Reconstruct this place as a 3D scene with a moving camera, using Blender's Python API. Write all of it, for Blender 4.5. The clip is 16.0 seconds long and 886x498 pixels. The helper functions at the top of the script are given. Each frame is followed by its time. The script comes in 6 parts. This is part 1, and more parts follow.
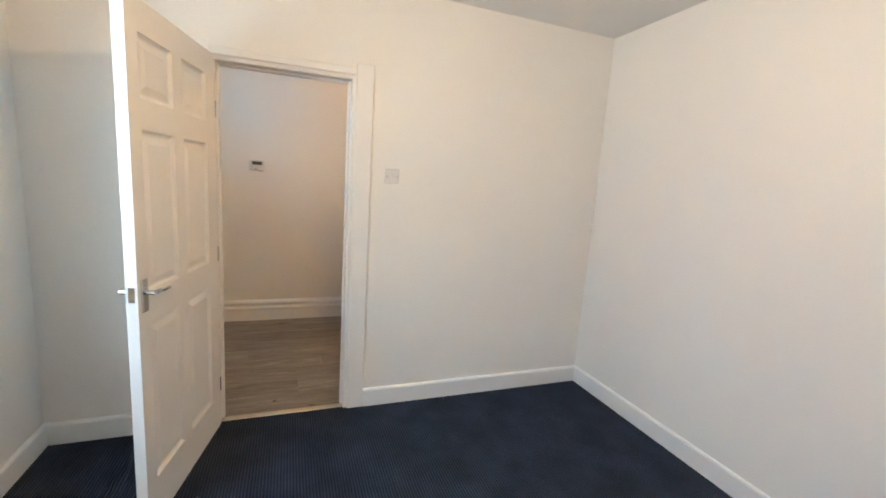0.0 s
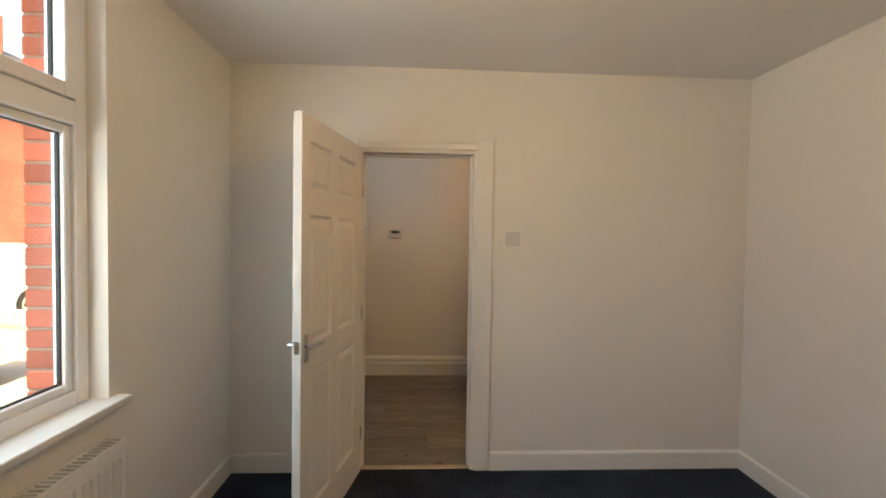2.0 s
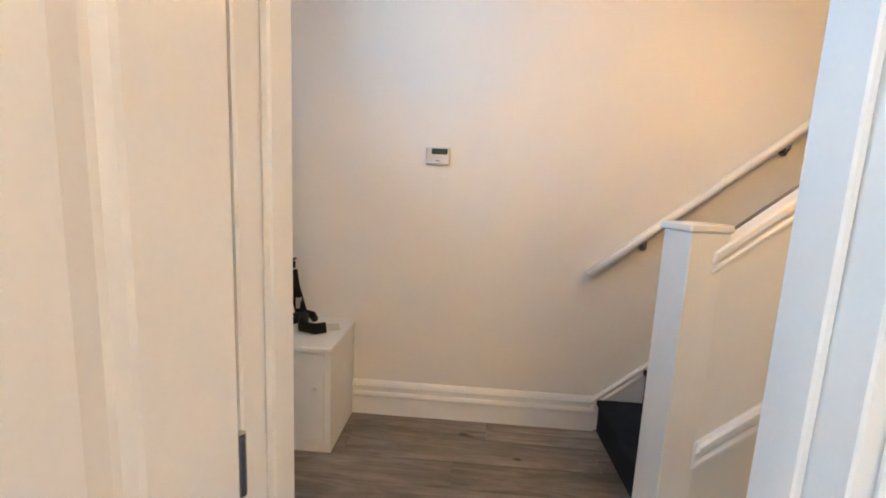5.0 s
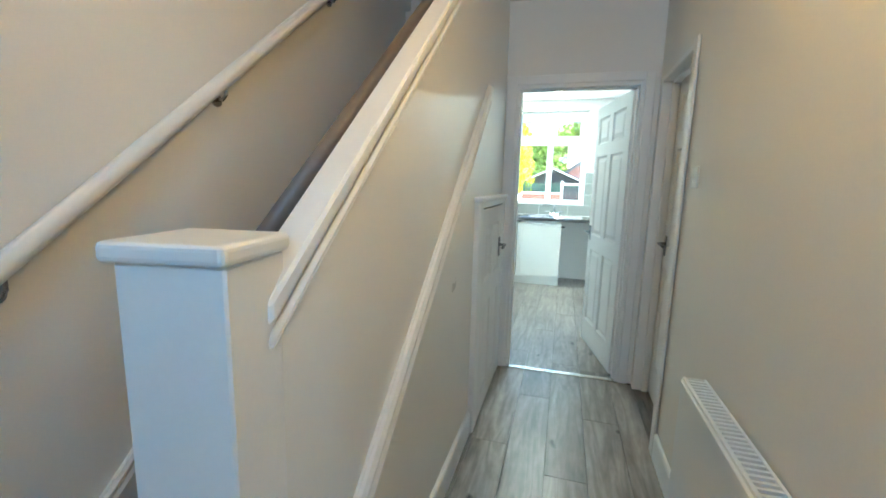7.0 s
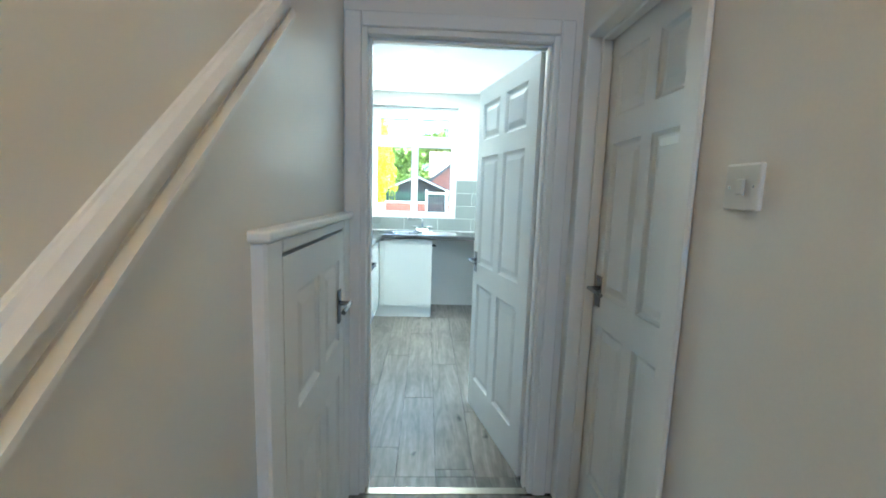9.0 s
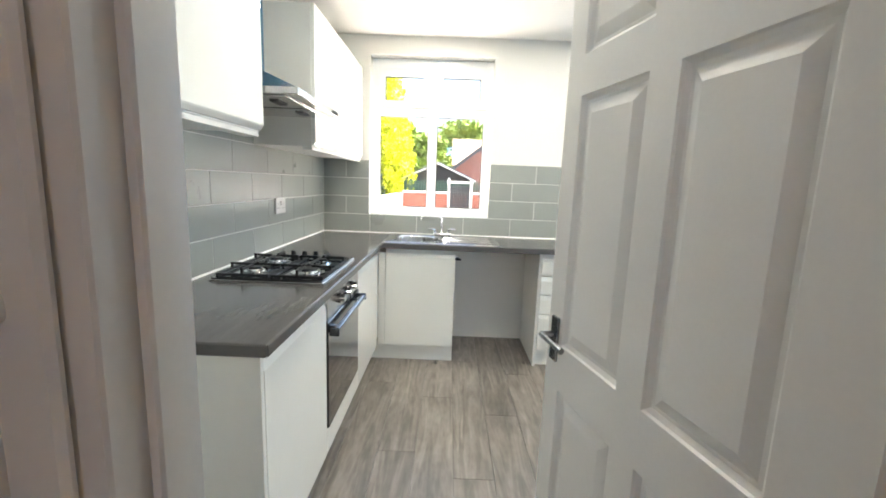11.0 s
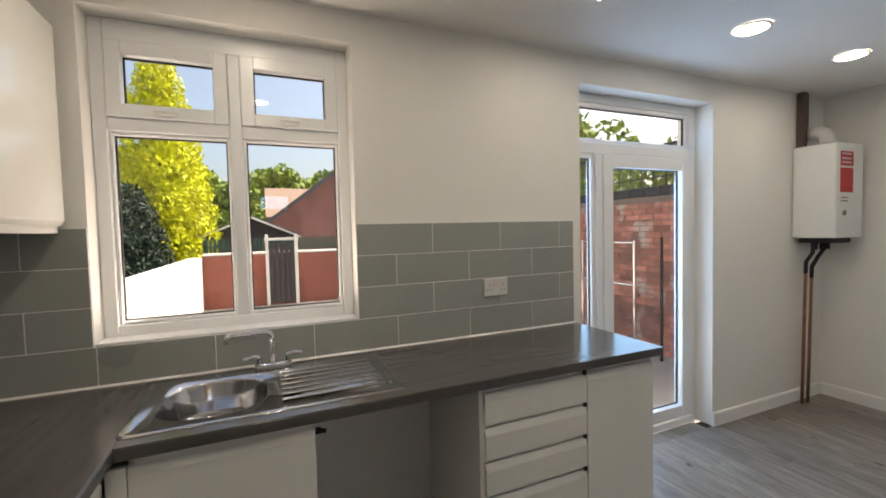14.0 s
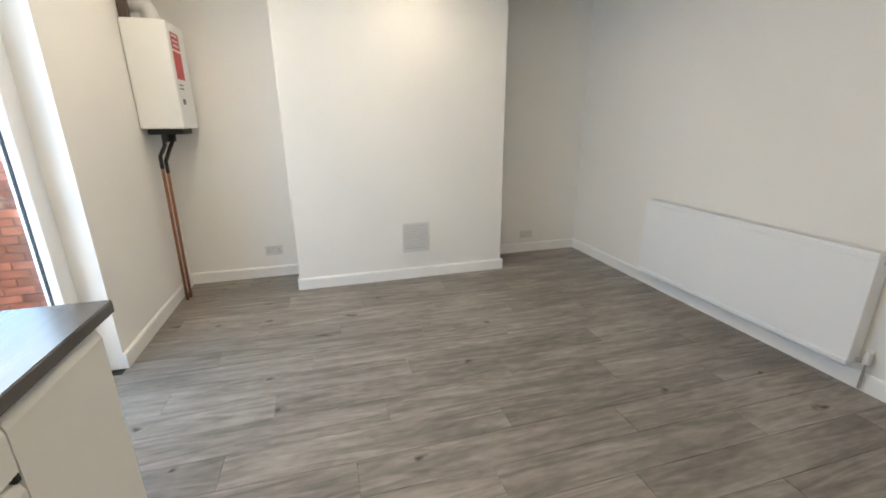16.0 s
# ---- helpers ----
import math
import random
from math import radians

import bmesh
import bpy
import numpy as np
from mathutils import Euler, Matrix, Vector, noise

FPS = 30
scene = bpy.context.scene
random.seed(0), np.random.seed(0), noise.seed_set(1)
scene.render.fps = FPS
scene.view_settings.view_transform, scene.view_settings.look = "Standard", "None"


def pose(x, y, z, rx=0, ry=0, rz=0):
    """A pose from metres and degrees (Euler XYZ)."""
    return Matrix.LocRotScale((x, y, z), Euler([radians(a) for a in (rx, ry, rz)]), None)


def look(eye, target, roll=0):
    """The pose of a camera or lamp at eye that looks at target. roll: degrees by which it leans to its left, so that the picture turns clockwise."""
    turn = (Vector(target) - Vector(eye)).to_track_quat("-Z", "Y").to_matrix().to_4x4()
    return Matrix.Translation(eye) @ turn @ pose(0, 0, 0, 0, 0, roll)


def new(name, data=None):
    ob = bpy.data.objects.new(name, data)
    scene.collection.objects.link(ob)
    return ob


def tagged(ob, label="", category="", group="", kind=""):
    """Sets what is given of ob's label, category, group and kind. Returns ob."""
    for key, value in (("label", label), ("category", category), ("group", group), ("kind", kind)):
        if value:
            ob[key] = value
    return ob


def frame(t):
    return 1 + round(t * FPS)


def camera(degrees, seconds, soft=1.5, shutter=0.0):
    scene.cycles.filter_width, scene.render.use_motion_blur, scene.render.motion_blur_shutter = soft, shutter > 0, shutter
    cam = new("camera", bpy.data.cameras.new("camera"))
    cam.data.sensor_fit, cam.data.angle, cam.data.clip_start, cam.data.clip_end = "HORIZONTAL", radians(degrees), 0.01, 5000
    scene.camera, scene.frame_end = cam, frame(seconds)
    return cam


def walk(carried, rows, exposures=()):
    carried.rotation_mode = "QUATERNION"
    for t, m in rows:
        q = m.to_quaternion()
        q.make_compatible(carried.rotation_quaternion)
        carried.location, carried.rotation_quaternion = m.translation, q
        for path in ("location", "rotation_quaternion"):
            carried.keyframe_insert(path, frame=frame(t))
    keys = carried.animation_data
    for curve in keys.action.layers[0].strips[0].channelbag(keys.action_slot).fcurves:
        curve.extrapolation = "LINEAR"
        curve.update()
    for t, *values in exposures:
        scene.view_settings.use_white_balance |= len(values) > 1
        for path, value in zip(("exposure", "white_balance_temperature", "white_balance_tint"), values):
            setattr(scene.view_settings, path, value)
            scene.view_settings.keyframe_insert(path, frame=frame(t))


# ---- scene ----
cam = camera(93.7, 16.0, soft=1.8)
PATH = [
    (0, (4.314, -6.483, 1.454), (2.465, -5.787, 1.141), 3.8),
    (0.5, (4.503, -6.508, 1.448), (2.539, -6.32, 1.124), 2.6),
    (1, (4.553, -6.496, 1.482), (2.558, -6.396, 1.382), 1.1),
    (1.5, (4.561, -6.467, 1.539), (2.567, -6.345, 1.614), 0.4),
    (2, (4.412, -6.46, 1.479), (2.415, -6.369, 1.421), 0.9),
    (2.5, (4.062, -6.467, 1.439), (2.074, -6.465, 1.225), 1.7),
    (3, (3.701, -6.443, 1.381), (1.726, -6.547, 1.086), 2.6),
    (3.5, (3.336, -6.421, 1.384), (1.37, -6.628, 1.081), 3.0),
    (3.7, (3.177, -6.441, 1.375), (1.213, -6.669, 1.074), 3.0),
    (5.8, (1.731, -6.619, 1.315), (-0.236, -6.38, 1.046), 1.4),
    (6, (1.592, -6.591, 1.309), (-0.321, -6.067, 1.052), 1.6),
    (6.5, (1.315, -6.406, 1.315), (-0.124, -5.039, 1.065), 1.9),
    (7, (1.159, -6.218, 1.332), (0.614, -4.32, 1.019), 1.4),
    (7.5, (1.114, -6.058, 1.326), (1.073, -4.085, 0.996), 1.8),
    (8, (1.13, -5.763, 1.326), (1.164, -3.785, 1.033), 2.2),
    (8.5, (1.111, -5.42, 1.328), (1.177, -3.438, 1.071), 1.9),
    (8.7, (1.085, -5.257, 1.349), (1.167, -3.275, 1.094), 1.8),
    (10.8, (1.068, -3.694, 1.333), (1.095, -1.72, 1.014), 2.3),
    (11, (1.085, -3.571, 1.353), (1.063, -1.596, 1.04), 2.1),
    (11.5, (1.055, -3.293, 1.355), (0.902, -1.313, 1.114), 1.8),
    (12, (1.003, -3.024, 1.433), (0.707, -1.049, 1.336), 1.0),
    (12.5, (0.952, -2.783, 1.468), (0.527, -0.829, 1.522), 1.8),
    (13, (0.941, -2.558, 1.552), (0.542, -0.611, 1.773), 1.4),
    (13.5, (0.938, -2.278, 1.566), (1.032, -0.289, 1.753), 0.3),
    (13.9, (0.988, -2.039, 1.493), (1.657, -0.154, 1.473), -0.9),
    (14, (1.016, -1.985, 1.48), (1.803, -0.149, 1.394), -1.4),
    (14.5, (1.173, -1.69, 1.426), (2.497, -0.236, 1.063), -2.8),
    (15, (1.28, -1.489, 1.4), (3.007, -0.661, 0.827), -3.3),
    (15.5, (1.34, -1.363, 1.391), (3.222, -1.281, 0.719), -2.2),
    (16, (1.392, -1.241, 1.399), (3.231, -1.757, 0.807), -0.5),
]
EXPOSURES = [
    (0, 3.2, 7400, 2), (0.5, 2.5, 8600, 5), (1.0, 2.35, 9200, 6), (1.5, 1.92, 9700, 5), (2.0, 2.25, 9700, 7), (2.5, 2.42, 9700, 9), (3.0, 3.08, 9400, 8), (3.5, 3.0, 8900, 6),
    (5.8, 4.0, 5800, -4), (6.5, 3.5, 5250, -15), (7.5, 3.3, 5100, -14), (8.5, 3.18, 4850, -14), (10.8, 2.8, 6100, 4), (11.5, 2.35, 6800, 9),
    (12.5, 1.65, 6900, 11), (13.5, 1.12, 7050, 13), (14, 0.95, 7300, 13), (14.5, 1.05, 7500, 13), (15, 1.6, 7600, 12), (16, 1.78, 7700, 12),
]
walk(cam, [(t, look(eye, target, roll)) for t, eye, target, roll in PATH], EXPOSURES)

# ---------------------------------------------------------------- world, sun, exposure
world = bpy.data.worlds.new("world")
scene.world = world
world.use_nodes = True
wn = world.node_tree.nodes
sky = wn.new("ShaderNodeTexSky")
sky.sky_type, sky.sun_disc = "NISHITA", False
SUN_DIR = Vector((0.80, 0.14, 0.98)).normalized()
sky.sun_elevation = math.asin(SUN_DIR.z)
sky.sun_rotation = math.atan2(SUN_DIR.x, SUN_DIR.y)
sky.air_density, sky.dust_density = 1.0, 4.5
world.node_tree.links.new(sky.outputs[0], wn["Background"].inputs[0])
wn["Background"].inputs[1].default_value = 0.15
sun = new("sun", bpy.data.lights.new("sun", "SUN"))
sun.data.energy, sun.data.angle, sun.data.color = 5.0, radians(0.5), (1.0, 0.93, 0.82)
sun.matrix_world = look(SUN_DIR * 30, (0, 0, 0))
BULB_ROOM, BULB_HALL, DOWNLIGHT = 86.0, 43.0, 31.0


def window_lamp(name, x0, x1, z0, z1, y, toward, power):
    """Skylight that enters at a window's opening."""
    lamp = new(name, bpy.data.lights.new(name, "AREA"))
    lamp.data.shape, lamp.data.size, lamp.data.size_y = "RECTANGLE", x1 - x0, z1 - z0
    lamp.data.energy, lamp.data.color = power, (0.28, 0.57, 1.0)
    c = Vector(((x0 + x1) / 2, y, (z0 + z1) / 2))
    lamp.matrix_world = look(c, c + Vector((0, toward, -0.15)))
    return lamp


window_lamp("front_window_light", 2.9, 4.3, 0.95, 2.35, -7.90, 1, 6.5)
window_lamp("front_door_light", 0.95, 1.55, 2.08, 2.36, -7.90, 1, 2.4)
window_lamp("garden_door_light", 2.85, 3.9, 0.3, 2.25, 0.27, -1, 14)
bounce = new("yard_bounce_light", bpy.data.lights.new("yard_bounce_light", "AREA"))  # added sill lamp, stands in for sunlight bounced up from the yard
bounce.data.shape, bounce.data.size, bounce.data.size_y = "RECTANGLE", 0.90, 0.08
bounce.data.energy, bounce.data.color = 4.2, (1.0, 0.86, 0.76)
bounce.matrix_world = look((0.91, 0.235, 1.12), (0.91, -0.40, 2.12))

# ---------------------------------------------------------------- materials
def mat(name, base, rough=0.5, metal=0.0, var=0.06, scale=3.0, fine=60.0, bump=0.0, coat=0.0, stretch=(1, 1, 1), rnd=0.0, big_bump=0.0, spec=0.5):
    """A surface with broad and fine variation of tone, roughness and relief."""
    m = bpy.data.materials.new(name)
    m.use_nodes = True
    nt = m.node_tree
    n, l = nt.nodes, nt.links
    p = n["Principled BSDF"]
    p.inputs["Metallic"].default_value = metal
    p.inputs["Coat Weight"].default_value = coat
    p.inputs["Coat Roughness"].default_value = 0.04
    p.inputs["Specular IOR Level"].default_value = spec
    tc = n.new("ShaderNodeTexCoord")
    mp = n.new("ShaderNodeMapping")
    mp.inputs["Scale"].default_value = stretch
    info = n.new("ShaderNodeObjectInfo")
    add = n.new("ShaderNodeVectorMath")
    add.operation = "MULTIPLY_ADD"
    l.new(info.outputs["Random"], add.inputs[0])
    add.inputs[1].default_value = (7.3 * (rnd > 0), 3.1 * (rnd > 0), 5.7 * (rnd > 0))
    l.new(tc.outputs["Object"], add.inputs[2])
    l.new(add.outputs[0], mp.inputs[0])
    a = n.new("ShaderNodeTexNoise")
    a.inputs["Scale"].default_value, a.inputs["Detail"].default_value = scale, 5.0
    b = n.new("ShaderNodeTexNoise")
    b.inputs["Scale"].default_value, b.inputs["Detail"].default_value = fine, 4.0
    for t in (a, b):
        l.new(mp.outputs[0], t.inputs["Vector"])
    mix = n.new("ShaderNodeMath")
    mix.operation = "MULTIPLY_ADD"
    l.new(b.outputs[0], mix.inputs[0])
    mix.inputs[1].default_value = 0.5
    l.new(a.outputs[0], mix.inputs[2])
    tone = n.new("ShaderNodeMapRange")
    tone.clamp = False
    l.new(mix.outputs[0], tone.inputs[0])
    tone.inputs["From Min"].default_value, tone.inputs["From Max"].default_value = 0.45, 1.05
    tone.inputs["To Min"].default_value, tone.inputs["To Max"].default_value = 1 - var, 1 + var
    val = tone.outputs[0]
    if rnd:
        r = n.new("ShaderNodeMapRange")
        l.new(info.outputs["Random"], r.inputs[0])
        r.inputs["To Min"].default_value, r.inputs["To Max"].default_value = 1 - rnd, 1 + rnd
        mul = n.new("ShaderNodeMath")
        mul.operation = "MULTIPLY"
        l.new(val, mul.inputs[0]), l.new(r.outputs[0], mul.inputs[1])
        val = mul.outputs[0]
    col = n.new("ShaderNodeVectorMath")
    col.operation = "SCALE"
    col.inputs[0].default_value = base
    l.new(val, col.inputs["Scale"])
    l.new(col.outputs[0], p.inputs["Base Color"])
    rr = n.new("ShaderNodeMapRange")
    l.new(a.outputs[0], rr.inputs[0])
    rr.inputs["To Min"].default_value, rr.inputs["To Max"].default_value = max(0.0, rough * 0.8), min(1.0, rough * 1.2)
    l.new(rr.outputs[0], p.inputs["Roughness"])
    if bump or big_bump:
        bp = n.new("ShaderNodeBump")
        bp.inputs["Strength"].default_value, bp.inputs["Distance"].default_value = min(1, bump or 0.01), 0.002
        l.new(b.outputs[0], bp.inputs["Height"])
        if big_bump:
            b2 = n.new("ShaderNodeBump")
            b2.inputs["Strength"].default_value, b2.inputs["Distance"].default_value = 1.0, big_bump
            l.new(a.outputs[0], b2.inputs["Height"])
            l.new(b2.outputs[0], bp.inputs["Normal"])
        l.new(bp.outputs[0], p.inputs["Normal"])
    return m


def emitter(name, color, strength):
    m = bpy.data.materials.new(name)
    m.use_nodes = True
    p = m.node_tree.nodes["Principled BSDF"]
    p.inputs["Emission Color"].default_value = (*color, 1)
    p.inputs["Emission Strength"].default_value = strength
    return m


def glass(name, tint=(1, 1, 1)):
    m = bpy.data.materials.new(name)
    m.use_nodes = True
    nt = m.node_tree
    n, l = nt.nodes, nt.links
    out = n["Material Output"]
    tr, gl, lw, pw, sc, mx = (n.new("ShaderNode" + k) for k in ("BsdfTransparent", "BsdfGlossy", "LayerWeight", "Math", "Math", "MixShader"))
    tr.inputs[0].default_value = (*tint, 1)
    gl.inputs["Roughness"].default_value = 0.0
    lw.inputs[0].default_value = 0.5
    pw.operation, sc.operation = "POWER", "MULTIPLY_ADD"
    pw.inputs[1].default_value, sc.inputs[1].default_value, sc.inputs[2].default_value = 5.0, 0.9, 0.035
    l.new(lw.outputs["Facing"], pw.inputs[0]), l.new(pw.outputs[0], sc.inputs[0]), l.new(sc.outputs[0], mx.inputs[0])
    l.new(tr.outputs[0], mx.inputs[1]), l.new(gl.outputs[0], mx.inputs[2])
    l.new(mx.outputs[0], out.inputs[0])
    return m


def wood_plank():
    """Grey-brown oak laminate: long grain, pale streaks and dark knots along y."""
    m = mat("oak_laminate", (0.225, 0.198, 0.174), 0.34, var=0.42, scale=1.5, fine=16.0, bump=0.12, stretch=(2.4, 0.8, 1), rnd=0.13)
    nt = m.node_tree
    n, l = nt.nodes, nt.links
    p = n["Principled BSDF"]
    src = p.inputs["Base Color"].links[0].from_socket
    tc, mp, info = n.new("ShaderNodeTexCoord"), n.new("ShaderNodeMapping"), n.new("ShaderNodeObjectInfo")
    off = n.new("ShaderNodeVectorMath")
    off.operation = "MULTIPLY_ADD"
    l.new(info.outputs["Random"], off.inputs[0])
    off.inputs[1].default_value = (11, 23, 0)
    l.new(tc.outputs["Object"], off.inputs[2])
    mp.inputs["Scale"].default_value = (1.9, 0.95, 1)
    warp, bend = n.new("ShaderNodeTexNoise"), n.new("ShaderNodeVectorMath")
    warp.inputs["Scale"].default_value, warp.inputs["Detail"].default_value = 9.0, 4.0
    bend.operation = "MULTIPLY_ADD"
    l.new(off.outputs[0], warp.inputs["Vector"])
    l.new(warp.outputs["Color"], bend.inputs[0])
    bend.inputs[1].default_value = (0.07, 0.20, 0)
    l.new(off.outputs[0], bend.inputs[2])
    l.new(bend.outputs[0], mp.inputs[0])
    v = n.new("ShaderNodeTexVoronoi")
    v.voronoi_dimensions = "2D"
    v.inputs["Scale"].default_value = 1.0
    l.new(mp.outputs[0], v.inputs["Vector"])
    ramp = n.new("ShaderNodeMapRange")
    ramp.inputs["From Min"].default_value, ramp.inputs["From Max"].default_value = 0.006, 0.038
    ramp.inputs["To Min"].default_value, ramp.inputs["To Max"].default_value = 0.08, 1.0
    l.new(v.outputs["Distance"], ramp.inputs[0])
    st = n.new("ShaderNodeTexNoise")
    st.inputs["Scale"].default_value, st.inputs["Detail"].default_value, st.inputs["Distortion"].default_value = 1.7, 7.0, 2.2
    mp2 = n.new("ShaderNodeMapping")
    mp2.inputs["Scale"].default_value = (8, 0.8, 1)
    l.new(off.outputs[0], mp2.inputs[0]), l.new(mp2.outputs[0], st.inputs["Vector"])
    sr = n.new("ShaderNodeMapRange")
    sr.inputs["From Min"].default_value, sr.inputs["From Max"].default_value = 0.33, 0.72
    sr.inputs["To Min"].default_value, sr.inputs["To Max"].default_value = 0.66, 1.36
    l.new(st.outputs[0], sr.inputs[0])
    mul = n.new("ShaderNodeMath")
    mul.operation = "MULTIPLY"
    l.new(ramp.outputs[0], mul.inputs[0]), l.new(sr.outputs[0], mul.inputs[1])
    sc = n.new("ShaderNodeVectorMath")
    sc.operation = "SCALE"
    l.new(src, sc.inputs[0]), l.new(mul.outputs[0], sc.inputs["Scale"])
    l.new(sc.outputs[0], p.inputs["Base Color"])
    return m


def ribbed_carpet():
    m = mat("carpet_navy", (0.025, 0.034, 0.055), 0.95, var=0.5, scale=5, fine=260, bump=0.8, spec=0.15)
    nt = m.node_tree
    n, l = nt.nodes, nt.links
    tc, w, b = n.new("ShaderNodeTexCoord"), n.new("ShaderNodeTexWave"), n.new("ShaderNodeBump")
    w.inputs["Scale"].default_value, w.inputs["Distortion"].default_value = 22.0, 0.6
    w.bands_direction = "Y"
    l.new(tc.outputs["Object"], w.inputs["Vector"])
    l.new(w.outputs[1], b.inputs["Height"])
    b.inputs["Strength"].default_value, b.inputs["Distance"].default_value = 0.9, 0.006
    p = n["Principled BSDF"]
    l.new(p.inputs["Normal"].links[0].from_socket, b.inputs["Normal"])
    l.new(b.outputs[0], p.inputs["Normal"])
    # rib wave also scales the colour, putting groove shade between the ribs
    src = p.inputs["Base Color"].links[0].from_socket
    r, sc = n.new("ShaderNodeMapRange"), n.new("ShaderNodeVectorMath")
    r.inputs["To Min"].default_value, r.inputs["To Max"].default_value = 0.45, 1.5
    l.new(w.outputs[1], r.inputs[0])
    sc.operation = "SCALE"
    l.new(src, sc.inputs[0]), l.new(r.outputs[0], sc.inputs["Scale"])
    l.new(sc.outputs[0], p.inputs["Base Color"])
    return m


def weathered_brick():
    """Old red brick with sooty and lime-washed patches that run across the wall."""
    m = mat("weathered_brick", (0.46, 0.185, 0.135), 0.9, var=0.5, scale=7, fine=80, bump=0.9, rnd=0.40)
    nt = m.node_tree
    n, l = nt.nodes, nt.links
    p = n["Principled BSDF"]
    col = p.inputs["Base Color"].links[0].from_socket
    geo = n.new("ShaderNodeNewGeometry")
    for scale, lo, hi, shade, most in ((1.6, 0.50, 0.66, (0.10, 0.062, 0.055, 1), 0.75), (2.3, 0.56, 0.64, (0.60, 0.52, 0.46, 1), 0.8)):
        nz, mr, mx = n.new("ShaderNodeTexNoise"), n.new("ShaderNodeMapRange"), n.new("ShaderNodeMix")
        nz.inputs["Scale"].default_value, nz.inputs["Detail"].default_value = scale, 7.0
        l.new(geo.outputs["Position"], nz.inputs["Vector"])
        mr.inputs["From Min"].default_value, mr.inputs["From Max"].default_value = lo, hi
        mr.inputs["To Max"].default_value = most
        l.new(nz.outputs[0], mr.inputs[0])
        mx.data_type = "RGBA"
        l.new(mr.outputs[0], mx.inputs[0]), l.new(col, mx.inputs[6])
        mx.inputs[7].default_value = shade
        col = mx.outputs[2]
    l.new(col, p.inputs["Base Color"])
    return m


